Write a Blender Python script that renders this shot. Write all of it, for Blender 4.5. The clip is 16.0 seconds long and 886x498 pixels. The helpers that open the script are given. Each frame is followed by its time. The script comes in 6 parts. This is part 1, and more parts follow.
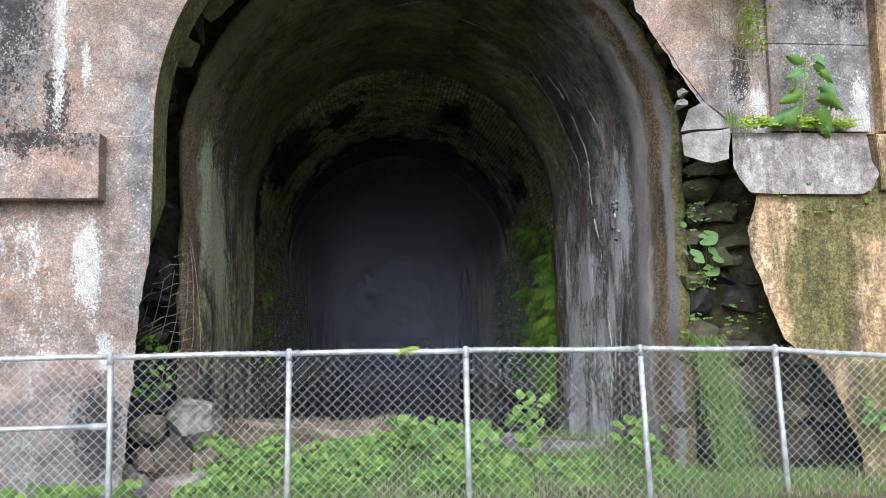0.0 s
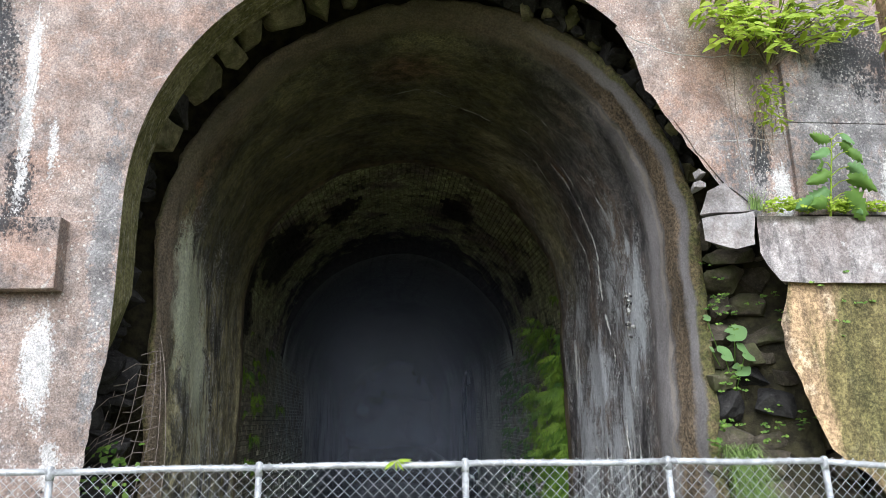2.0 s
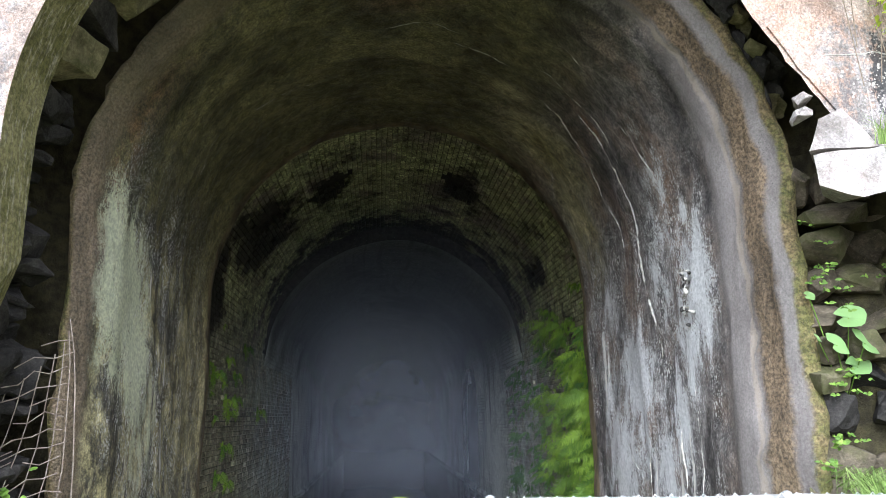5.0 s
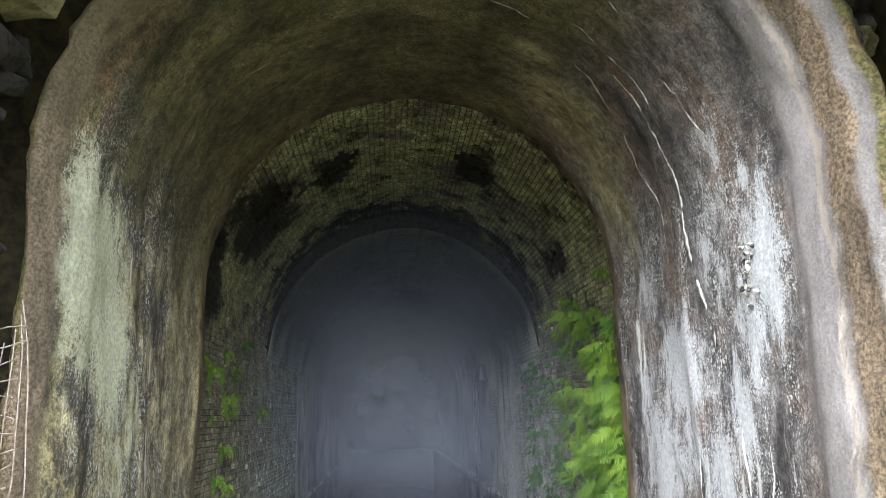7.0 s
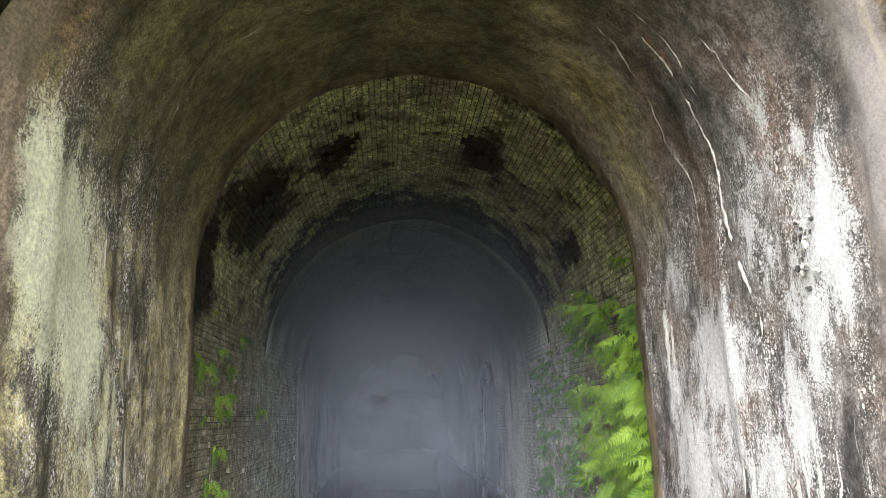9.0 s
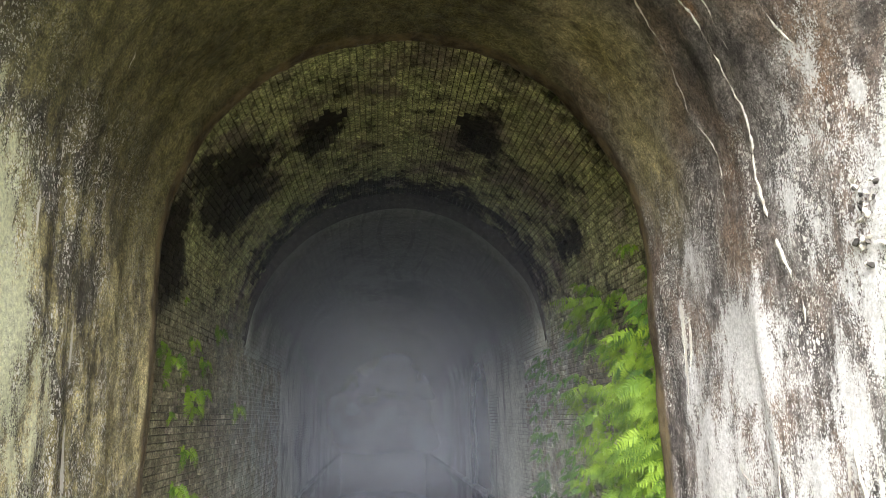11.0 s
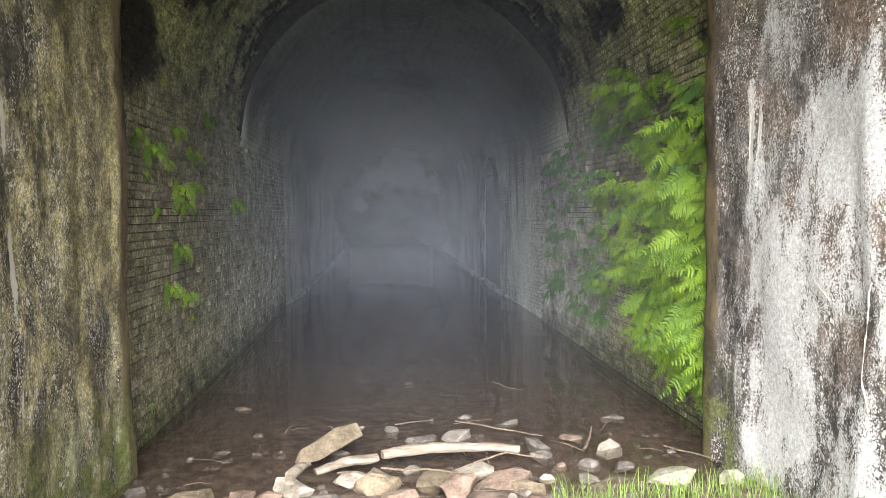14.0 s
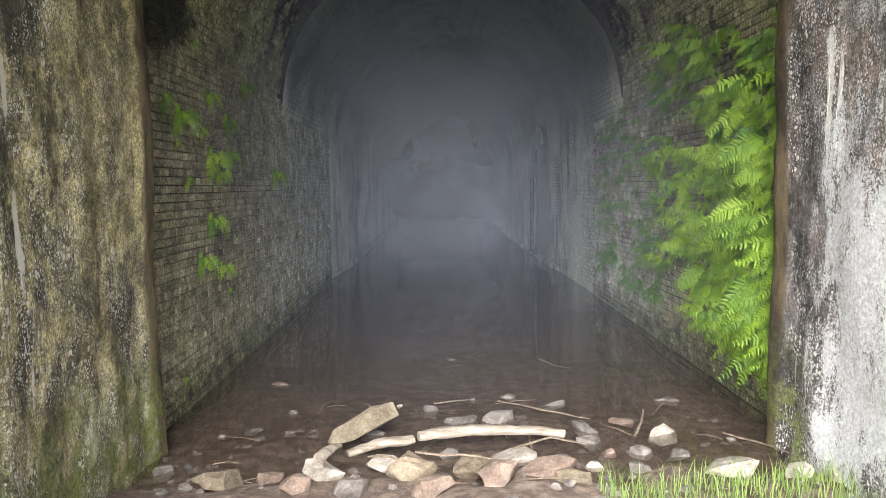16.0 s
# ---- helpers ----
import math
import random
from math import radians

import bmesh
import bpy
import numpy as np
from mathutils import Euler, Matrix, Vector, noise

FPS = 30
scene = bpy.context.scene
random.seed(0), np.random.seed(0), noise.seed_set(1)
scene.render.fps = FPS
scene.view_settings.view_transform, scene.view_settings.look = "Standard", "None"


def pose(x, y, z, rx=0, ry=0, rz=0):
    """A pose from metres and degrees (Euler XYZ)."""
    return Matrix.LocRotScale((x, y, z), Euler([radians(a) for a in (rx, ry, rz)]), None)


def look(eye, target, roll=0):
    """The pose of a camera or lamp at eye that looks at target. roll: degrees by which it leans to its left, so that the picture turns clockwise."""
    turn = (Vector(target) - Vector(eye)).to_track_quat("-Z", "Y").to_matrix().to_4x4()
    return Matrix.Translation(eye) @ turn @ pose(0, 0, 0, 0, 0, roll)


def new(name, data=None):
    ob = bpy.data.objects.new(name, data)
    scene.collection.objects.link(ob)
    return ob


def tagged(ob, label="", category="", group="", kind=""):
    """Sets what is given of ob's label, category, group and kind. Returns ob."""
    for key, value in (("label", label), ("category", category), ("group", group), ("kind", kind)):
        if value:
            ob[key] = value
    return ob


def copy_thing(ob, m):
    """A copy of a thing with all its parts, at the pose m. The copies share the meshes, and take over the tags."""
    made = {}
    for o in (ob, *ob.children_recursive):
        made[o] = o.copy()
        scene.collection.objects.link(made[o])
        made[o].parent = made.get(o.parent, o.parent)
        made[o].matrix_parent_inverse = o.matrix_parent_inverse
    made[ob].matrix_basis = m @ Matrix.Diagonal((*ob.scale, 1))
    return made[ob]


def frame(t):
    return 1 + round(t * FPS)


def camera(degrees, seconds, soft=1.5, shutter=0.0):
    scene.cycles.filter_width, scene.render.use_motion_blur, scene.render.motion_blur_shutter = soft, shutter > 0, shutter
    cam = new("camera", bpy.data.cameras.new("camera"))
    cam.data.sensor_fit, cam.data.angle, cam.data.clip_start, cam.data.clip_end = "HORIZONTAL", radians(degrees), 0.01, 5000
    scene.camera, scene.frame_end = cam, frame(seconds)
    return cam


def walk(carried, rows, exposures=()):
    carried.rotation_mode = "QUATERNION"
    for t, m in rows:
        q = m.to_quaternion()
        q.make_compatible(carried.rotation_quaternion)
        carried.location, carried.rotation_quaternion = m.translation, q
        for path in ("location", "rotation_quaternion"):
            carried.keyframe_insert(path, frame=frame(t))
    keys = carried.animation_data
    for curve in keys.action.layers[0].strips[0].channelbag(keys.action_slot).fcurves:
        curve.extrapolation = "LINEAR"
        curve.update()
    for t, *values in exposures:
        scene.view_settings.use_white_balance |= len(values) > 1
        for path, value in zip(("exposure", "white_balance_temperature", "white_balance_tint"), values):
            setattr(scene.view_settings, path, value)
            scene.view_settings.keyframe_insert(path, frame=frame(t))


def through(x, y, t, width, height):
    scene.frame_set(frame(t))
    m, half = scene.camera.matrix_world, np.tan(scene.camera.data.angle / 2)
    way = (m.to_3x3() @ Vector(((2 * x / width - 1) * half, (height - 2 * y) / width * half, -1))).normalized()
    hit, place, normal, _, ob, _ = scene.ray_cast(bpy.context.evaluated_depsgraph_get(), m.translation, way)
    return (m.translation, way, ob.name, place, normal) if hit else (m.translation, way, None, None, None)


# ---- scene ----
cam = camera(63.2, 16.0, 0.7)
PATH = [
    (0, (0.032, 0.066, 1.463), (0.21, 2.05, 1.636), -0.9),
    (0.5, (0.066, 0.141, 1.453), (0.241, 2.116, 1.714), -1.0),
    (1, (0.133, 0.277, 1.448), (0.302, 2.237, 1.81), -1.0),
    (1.5, (0.184, 0.432, 1.459), (0.349, 2.378, 1.89), -1.0),
    (2, (0.146, 0.663, 1.463), (0.312, 2.604, 1.918), -1.0),
    (2.5, (0.134, 0.901, 1.465), (0.3, 2.841, 1.922), -0.9),
    (3, (0.206, 1.186, 1.489), (0.375, 3.126, 1.945), -0.9),
    (3.5, (0.22, 1.436, 1.504), (0.392, 3.376, 1.959), -1.0),
    (4, (0.161, 1.704, 1.514), (0.335, 3.644, 1.969), -0.9),
    (4.5, (0.153, 1.932, 1.515), (0.328, 3.872, 1.97), -0.9),
    (5, (0.196, 2.2, 1.537), (0.371, 4.14, 1.992), -1.0),
    (5.2, (0.224, 2.278, 1.541), (0.39, 4.22, 1.993), -0.9),
    (7.3, (0.145, 3.1, 1.552), (0.306, 5.042, 1.999), -1.5),
    (7.5, (0.155, 3.177, 1.556), (0.317, 5.12, 2.003), -1.6),
    (8, (0.166, 3.306, 1.539), (0.323, 5.249, 1.987), -1.7),
    (8.5, (0.137, 3.475, 1.549), (0.294, 5.417, 2.0), -1.6),
    (9, (0.115, 3.586, 1.543), (0.272, 5.529, 1.991), -1.7),
    (9.2, (0.104, 3.63, 1.536), (0.266, 5.571, 1.986), -1.8),
    (11.3, (0.162, 4.405, 1.508), (0.341, 6.345, 1.963), -1.0),
    (11.5, (0.152, 4.467, 1.517), (0.326, 6.407, 1.971), -1.0),
    (12, (0.146, 4.589, 1.523), (0.31, 6.535, 1.953), -1.0),
    (12.5, (0.153, 4.733, 1.519), (0.319, 6.699, 1.847), -0.8),
    (13, (0.201, 4.917, 1.526), (0.364, 6.902, 1.702), -0.8),
    (13.5, (0.177, 5.091, 1.525), (0.343, 7.084, 1.543), -0.7),
    (14, (0.14, 5.228, 1.536), (0.3, 7.219, 1.434), -0.6),
    (14.5, (0.166, 5.353, 1.55), (0.325, 7.34, 1.388), -0.7),
    (15, (0.245, 5.496, 1.528), (0.385, 7.483, 1.355), -0.7),
    (15.5, (0.277, 5.566, 1.509), (0.355, 7.557, 1.334), -0.7),
    (16, (0.257, 5.591, 1.501), (0.271, 7.583, 1.324), -0.8),
]
EXPOSURES = [(0, 0.0, 5850, 11), (2, 0.08, 5900, 11), (3.5, 0.28, 5950, 12), (4.5, 0.68, 5900, 11), (5, 1.08, 5850, 11), (7.5, 1.8, 6150, 11), (9, 2.07, 6500, 12), (11.5, 2.2, 6900, 11), (12.5, 2.2, 6900, 11), (14, 2.08, 6800, 11), (16, 2.03, 6650, 12)]
walk(cam, [(t, look(eye, target, roll)) for t, eye, target, roll in PATH], EXPOSURES)

# ---- daylight: bright overcast sky, weak wide sun from behind and to the left ----
SUN_DIR = Vector((-0.17, -1.0, 0.75)).normalized()
world = bpy.data.worlds.new("sky")
scene.world = world
world.use_nodes = True
wn = world.node_tree
sky = wn.nodes.new("ShaderNodeTexSky")
sky.sky_type, sky.sun_disc = "NISHITA", False
sky.sun_elevation = math.asin(SUN_DIR.z)
sky.sun_rotation = math.atan2(SUN_DIR.x, SUN_DIR.y)
sky.dust_density, sky.air_density = 4.0, 1.0
hsv = wn.nodes.new("ShaderNodeHueSaturation")
hsv.inputs["Saturation"].default_value = 0.25
wn.links.new(sky.outputs[0], hsv.inputs["Color"])
wn.links.new(hsv.outputs[0], wn.nodes["Background"].inputs[0])
wn.nodes["Background"].inputs[1].default_value = 0.15
sun = new("sun", bpy.data.lights.new("sun", "SUN"))
sun.data.energy, sun.data.angle, sun.data.color = 3.8, radians(60), (0.945, 0.99, 1.02)
sun.matrix_world = look((0, 0, 30), Vector((0, 0, 30)) - SUN_DIR)


# ---- materials ----
class Nodes:
    """Short hand for building one node material."""

    def __init__(self, name):
        self.mat = bpy.data.materials.new(name)
        self.mat.use_nodes = True
        self.tree = self.mat.node_tree
        self.bsdf = self.tree.nodes["Principled BSDF"]
        self.out = self.tree.nodes["Material Output"]
        self.pos = self.add("ShaderNodeNewGeometry").outputs["Position"]

    def add(self, kind):
        return self.tree.nodes.new(kind)

    def put(self, value, socket):
        if isinstance(value, bpy.types.NodeSocket):
            self.tree.links.new(value, socket)
        elif isinstance(value, tuple) and len(value) == 3 and socket.type == "RGBA":
            socket.default_value = (*value, 1)
        else:
            socket.default_value = value

    def math(self, op, a, b=0.0, c=0.0):
        n = self.add("ShaderNodeMath")
        n.operation = op
        for v, s in zip((a, b, c), n.inputs):
            self.put(v, s)
        return n.outputs[0]

    def scaled(self, vec, scale):
        n = self.add("ShaderNodeVectorMath")
        n.operation = "MULTIPLY"
        self.put(vec, n.inputs[0])
        n.inputs[1].default_value = scale
        return n.outputs[0]

    def noise(self, scale, detail=4.0, rough=0.6, stretch=(1, 1, 1), vec=None, warp=0.0):
        n = self.add("ShaderNodeTexNoise")
        v = vec or self.pos
        self.put(self.scaled(v, stretch) if stretch != (1, 1, 1) else v, n.inputs["Vector"])
        for key, value in (("Scale", scale), ("Detail", detail), ("Roughness", rough), ("Distortion", warp)):
            n.inputs[key].default_value = value
        return n.outputs["Fac"]

    def voronoi(self, scale, feature="F1", stretch=(1, 1, 1), out="Distance", vec=None):
        n = self.add("ShaderNodeTexVoronoi")
        n.feature = feature
        self.put(self.scaled(vec or self.pos, stretch), n.inputs["Vector"])
        n.inputs["Scale"].default_value = scale
        return n.outputs[out]

    def step(self, value, low, high, a=0.0, b=1.0):
        n = self.add("ShaderNodeMapRange")
        n.interpolation_type = "SMOOTHSTEP"
        for v, s in zip((value, low, high, a, b), n.inputs):
            self.put(v, s)
        return n.outputs[0]

    def mix(self, fac, a, b, kind="MIX"):
        n = self.add("ShaderNodeMix")
        n.data_type, n.blend_type = "RGBA", kind
        self.put(fac, n.inputs[0])
        self.put(a, n.inputs[6])
        self.put(b, n.inputs[7])
        return n.outputs[2]

    def axis(self, index):
        n = self.add("ShaderNodeSeparateXYZ")
        self.put(self.pos, n.inputs[0])
        return n.outputs[index]

    def grain(self, colour, scale, low, high, detail=4.0, stretch=(1, 1, 1), rough=0.75):
        """Mottles a colour: its brightness times low to high."""
        f = self.step(self.noise(scale, detail, rough, stretch), 0.36, 0.64, low, high)
        c = self.add("ShaderNodeCombineXYZ")
        for k in range(3):
            self.put(f, c.inputs[k])
        return self.mix(1.0, colour, c.outputs[0], "MULTIPLY")

    def gain(self, colour, k):
        return self.mix(1.0, colour, (k, k, k), "MULTIPLY")

    def soft(self, centre, radii):
        """A soft ellipsoid: 1 at its centre, 0 at its rim."""
        n = self.add("ShaderNodeVectorMath")
        n.operation = "SUBTRACT"
        self.put(self.pos, n.inputs[0])
        n.inputs[1].default_value = centre
        m = self.add("ShaderNodeVectorMath")
        m.operation = "LENGTH"
        self.put(self.scaled(n.outputs[0], tuple(1 / r for r in radii)), m.inputs[0])
        return self.step(m.outputs["Value"], 1.0, 0.1)

    def crust(self, soft, coarse=(9, (1, 1, 0.35)), fine=55, at=0.80, width=0.1):
        """Turns soft patches into a granular crust that breaks up at the rims."""
        v = self.math("MULTIPLY_ADD", self.noise(coarse[0], 5, 0.65, coarse[1]), 0.6, self.math("MULTIPLY", soft, 0.38))
        v = self.math("MULTIPLY_ADD", self.noise(fine, 3, 0.7, (1, 1, 0.75)), 0.75, v)
        return self.step(v, at + 0.08, at + 0.08 + width)

    def any(self, *masks):
        total = masks[0]
        for m in masks[1:]:
            total = self.math("MAXIMUM", total, m)
        return total

    def random(self):
        return self.add("ShaderNodeObjectInfo").outputs["Random"]

    def island(self):
        return self.add("ShaderNodeNewGeometry").outputs["Random Per Island"]

    def bump(self, *layers):
        last = None
        for height, strength, distance in layers:
            n = self.add("ShaderNodeBump")
            n.inputs["Strength"].default_value, n.inputs["Distance"].default_value = strength, distance
            self.put(height, n.inputs["Height"])
            if last:
                self.put(last, n.inputs["Normal"])
            last = n.outputs[0]
        self.put(last, self.bsdf.inputs["Normal"])

    def done(self, colour, rough=0.9, metal=0.0, spec=0.3):
        self.put(colour, self.bsdf.inputs["Base Color"])
        self.put(rough, self.bsdf.inputs["Roughness"])
        self.put(metal, self.bsdf.inputs["Metallic"])
        self.bsdf.inputs["Specular IOR Level"].default_value = spec
        return self.mat


def facade_material(name, mossy=0.0):
    n = Nodes(name)
    big, mid, fine = n.noise(0.9, 5), n.noise(5, 6, 0.65), n.noise(60, 3, 0.7)
    colour = n.mix(n.step(big, 0.35, 0.68), (0.40, 0.255, 0.19), (0.335, 0.258, 0.215))
    colour = n.mix(n.step(mid, 0.45, 0.75), colour, (0.22, 0.18, 0.16))
    colour = n.mix(n.step(n.noise(2.4, 7, 0.7, vec=n.scaled(n.pos, (1, 1, 0.8))), 0.45, 0.62, 0.0, 0.7), colour, (0.43, 0.345, 0.295))
    colour = n.mix(n.step(n.noise(3.6, 8, 0.72), 0.52, 0.64, 0.0, 0.7), colour, (0.255, 0.225, 0.21))
    colour = n.mix(n.step(fine, 0.42, 0.68, 0.0, 0.3), colour, (0.44, 0.375, 0.335))
    grey = n.any(n.soft((2.95, 5.8, 3.3), (0.45, 2, 0.8)), n.soft((3.8, 5.8, 3.7), (1.1, 2, 1.6)), n.soft((-3.0, 5.8, 3.9), (0.85, 2, 2.2)), n.soft((-1.82, 5.8, 2.6), (0.22, 2, 2.2)), n.soft((-2.3, 5.8, 0.2), (1.6, 2, 1.3)))
    colour = n.mix(n.math("MULTIPLY", n.crust(grey, (4, (1, 1, 0.7)), 30, 0.74, 0.2), 0.85), colour, n.mix(n.step(mid, 0.35, 0.7), (0.17, 0.165, 0.165), (0.30, 0.29, 0.28)))
    dark = n.any(n.soft((-2.85, 5.8, 4.1), (0.5, 2, 1.8)), n.soft((-2.47, 5.8, 3.1), (0.22, 2, 0.75)), n.math("MULTIPLY", n.soft((-2.6, 5.7, 2.8), (0.9, 2, 0.25)), 0.9), n.soft((3.12, 5.8, 3.45), (0.16, 2, 0.5)),
                 n.soft((-2.1, 5.8, 0.6), (0.38, 2, 0.75)), n.soft((4.0, 5.8, 4.3), (0.7, 2, 0.7)))
    colour = n.mix(n.math("MULTIPLY", n.crust(dark, (6, (1, 1, 0.6)), 38, 0.78, 0.14), 0.92), colour, (0.045, 0.045, 0.047))
    pale = n.any(n.soft((-2.46, 5.8, 3.8), (0.1, 2, 1.3)), n.soft((-2.2, 5.8, 1.85), (0.2, 2, 0.7)), n.math("MULTIPLY", n.soft((-2.7, 5.8, 2.0), (0.5, 2, 0.5)), 0.6), n.soft((-2.25, 5.8, 3.45), (0.07, 2, 0.4)),
                 n.soft((4.15, 5.8, 3.0), (0.18, 2, 0.7)), n.soft((-2.05, 5.8, 1.2), (0.12, 2, 0.3)), n.soft((3.28, 5.8, 3.1), (0.14, 2, 0.5)), n.math("MULTIPLY", n.soft((-2.6, 5.8, 1.3), (0.7, 2, 1.0)), 0.4))
    colour = n.mix(n.math("MULTIPLY", n.crust(pale, (8, (1, 1, 0.4)), 44, 0.76, 0.12), 0.9), colour, (0.64, 0.61, 0.575))
    spots = n.step(n.voronoi(24), 0.3, 0.2)
    spots = n.any(n.math("MULTIPLY", spots, n.step(n.noise(3.0, 5, 0.7), 0.5, 0.6)), n.math("MULTIPLY", n.step(n.voronoi(55), 0.3, 0.22), n.step(n.noise(2.0, 5, 0.7), 0.48, 0.6)))
    colour = n.mix(n.math("MULTIPLY", spots, 0.75), colour, (0.6, 0.56, 0.5))
    crack = n.voronoi(0.75, "DISTANCE_TO_EDGE", vec=None)
    warp = n.math("ADD", crack, n.math("MULTIPLY", n.math("SUBTRACT", n.noise(9, 4), 0.5), 0.05))
    line = n.math("MULTIPLY", n.step(n.math("ABSOLUTE", warp), 0.007, 0.002), n.step(n.noise(1.3, 2), 0.46, 0.56))
    colour = n.mix(n.math("MULTIPLY", line, 0.6), colour, (0.5, 0.46, 0.42))
    colour = n.grain(n.grain(n.grain(colour, 4, 0.6, 1.1, 8), 62, 0.7, 1.2), 130, 0.74, 1.22, 2)
    if mossy:
        green = n.step(n.math("MULTIPLY_ADD", n.any(n.soft((3.72, 5.7, 1.7), (0.55, 2, 1.3)), n.soft((4.1, 5.7, 2.3), (0.7, 2, 0.5)), n.soft((4.3, 5.7, 0.7), (0.8, 2, 0.8))), 0.32, n.noise(2.2, 8, 0.75, (1.6, 1, 0.4))), 0.55, 0.7)
        colour = n.mix(n.step(n.noise(2.2, 7, 0.68, (2.0, 1, 0.25)), 0.4, 0.62), (0.4, 0.27, 0.15), (0.17, 0.12, 0.08))
        colour = n.mix(n.step(n.noise(5, 6, 0.7), 0.56, 0.66, 0.0, 0.7), colour, (0.46, 0.36, 0.24))
        colour = n.mix(n.math("MULTIPLY", green, mossy), colour, n.mix(n.step(fine, 0.35, 0.7), (0.06, 0.064, 0.018), (0.16, 0.145, 0.045)))
        colour = n.grain(n.grain(colour, 9, 0.7, 1.3, 6, (1, 1, 0.5)), 40, 0.6, 1.45)
    n.bump((mid, 0.5, 0.03), (n.noise(28, 5, 0.7), 0.4, 0.01), (fine, 0.4, 0.005), (line, 0.6, -0.006))
    return n.done(colour, n.step(mid, 0.3, 0.8, 0.95, 0.75))


def reveal_material():
    n = Nodes("mossy reveal concrete")
    fine = n.noise(55, 4, 0.7)
    colour = n.mix(n.step(n.noise(4, 5), 0.35, 0.65), (0.13, 0.122, 0.042), (0.26, 0.235, 0.11))
    colour = n.mix(n.step(n.noise(13, 5, 0.7, (1, 3, 0.6)), 0.5, 0.68), colour, (0.34, 0.31, 0.22))
    colour = n.grain(colour, 36, 0.65, 1.4)
    n.bump((n.noise(18, 6, 0.7), 0.7, 0.02), (fine, 0.5, 0.006))
    return n.done(colour)


def lining_material():
    """Old shotcrete: brown-black, olive where damp, with chalky crusts and runs; mapped round the arch (c) and along the tunnel (y)."""
    n = Nodes("stained tunnel concrete")
    uv = n.add("ShaderNodeUVMap")
    uv.uv_map = "around"
    split = n.add("ShaderNodeSeparateXYZ")
    n.put(uv.outputs[0], split.inputs[0])
    c, d = split.outputs[0], split.outputs[1]
    y, z = n.axis(1), n.axis(2)
    flat = n.add("ShaderNodeCombineXYZ")
    n.put(c, flat.inputs[0])
    n.put(y, flat.inputs[1])
    flat = flat.outputs[0]

    def spot(pc, py, rc, ry, k=1.0):
        m = n.add("ShaderNodeVectorMath")
        m.operation = "SUBTRACT"
        n.put(flat, m.inputs[0])
        m.inputs[1].default_value = (pc, py, 0)
        q = n.add("ShaderNodeVectorMath")
        q.operation = "LENGTH"
        n.put(n.scaled(m.outputs[0], (1 / rc, 1 / ry, 1)), q.inputs[0])
        return n.step(q.outputs["Value"], 1.0, 0.0, 0.0, k)

    def times(*v):
        total = v[0]
        for q in v[1:]:
            total = n.math("MULTIPLY", total, q)
        return total

    def dots(scale, most, stretch):
        """Round splashes of uneven size."""
        v = n.add("ShaderNodeTexVoronoi")
        n.put(n.scaled(n.pos, stretch), v.inputs["Vector"])
        v.inputs["Scale"].default_value = scale
        pick = n.add("ShaderNodeSeparateXYZ")
        n.put(v.outputs["Color"], pick.inputs[0])
        size = n.math("MULTIPLY", n.math("POWER", pick.outputs[0], 2.2), most)
        return n.step(n.math("SUBTRACT", v.outputs["Distance"], size), 0.02, -0.03)

    down = (0.55, 1, 1)
    big, mid, fine = n.noise(1.4, 6, 0.65, vec=flat), n.noise(7, 7, 0.68), n.noise(52, 4, 0.75)
    runs = n.noise(4.0, 7, 0.7, down, flat)
    thin = n.noise(15, 5, 0.65, (0.07, 1, 1), flat)
    right, left = n.step(c, 2.2, 3.4), n.step(c, -2.3, -3.4)
    # dark brown-black concrete
    colour = n.mix(n.step(runs, 0.36, 0.64), (0.06, 0.054, 0.053), (0.22, 0.2, 0.192))
    colour = n.mix(n.step(big, 0.45, 0.62, 0.0, 0.75), colour, (0.2, 0.15, 0.12))
    colour = n.mix(times(n.step(n.noise(2.6, 7, 0.72, (0.75, 1, 1), flat), 0.5, 0.62), 0.65), colour, (0.055, 0.051, 0.051))
    # olive plaster on the other side
    olive = n.mix(n.step(n.noise(2.2, 8, 0.7, (0.75, 1, 1), flat), 0.34, 0.66), (0.2, 0.172, 0.08), (0.5, 0.45, 0.26))
    olive = n.mix(n.step(n.noise(1.7, 8, 0.72, (0.7, 1, 1), flat), 0.5, 0.62, 0.0, 0.75), olive, (0.085, 0.072, 0.048))
    damp = n.any(n.step(c, 0.4, -1.6), spot(1.7, 9.7, 1.3, 0.9), spot(2.6, 10.1, 1.1, 0.7, 0.9), spot(1.0, 9.0, 0.7, 0.5, 0.9))
    colour = n.mix(damp, colour, olive)
    # soot under the crown, with the dimmer light there painted in as well
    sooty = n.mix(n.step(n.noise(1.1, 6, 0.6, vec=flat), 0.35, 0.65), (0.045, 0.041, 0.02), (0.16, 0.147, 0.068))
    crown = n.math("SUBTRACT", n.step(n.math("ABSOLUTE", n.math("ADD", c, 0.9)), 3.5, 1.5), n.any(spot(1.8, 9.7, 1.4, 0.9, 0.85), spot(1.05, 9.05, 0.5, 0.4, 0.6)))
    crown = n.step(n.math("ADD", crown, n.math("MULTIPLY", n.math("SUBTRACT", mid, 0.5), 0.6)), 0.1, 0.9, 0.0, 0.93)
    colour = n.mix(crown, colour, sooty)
    rust = n.any(spot(0.0, 7.55, 0.7, 0.5), spot(2.0, 8.45, 0.28, 0.09, 1.4), spot(2.95, 7.7, 0.8, 0.45, 0.7), spot(-2.9, 7.25, 1.4, 0.3, 0.9), spot(3.4, 8.9, 0.9, 0.5, 0.5))
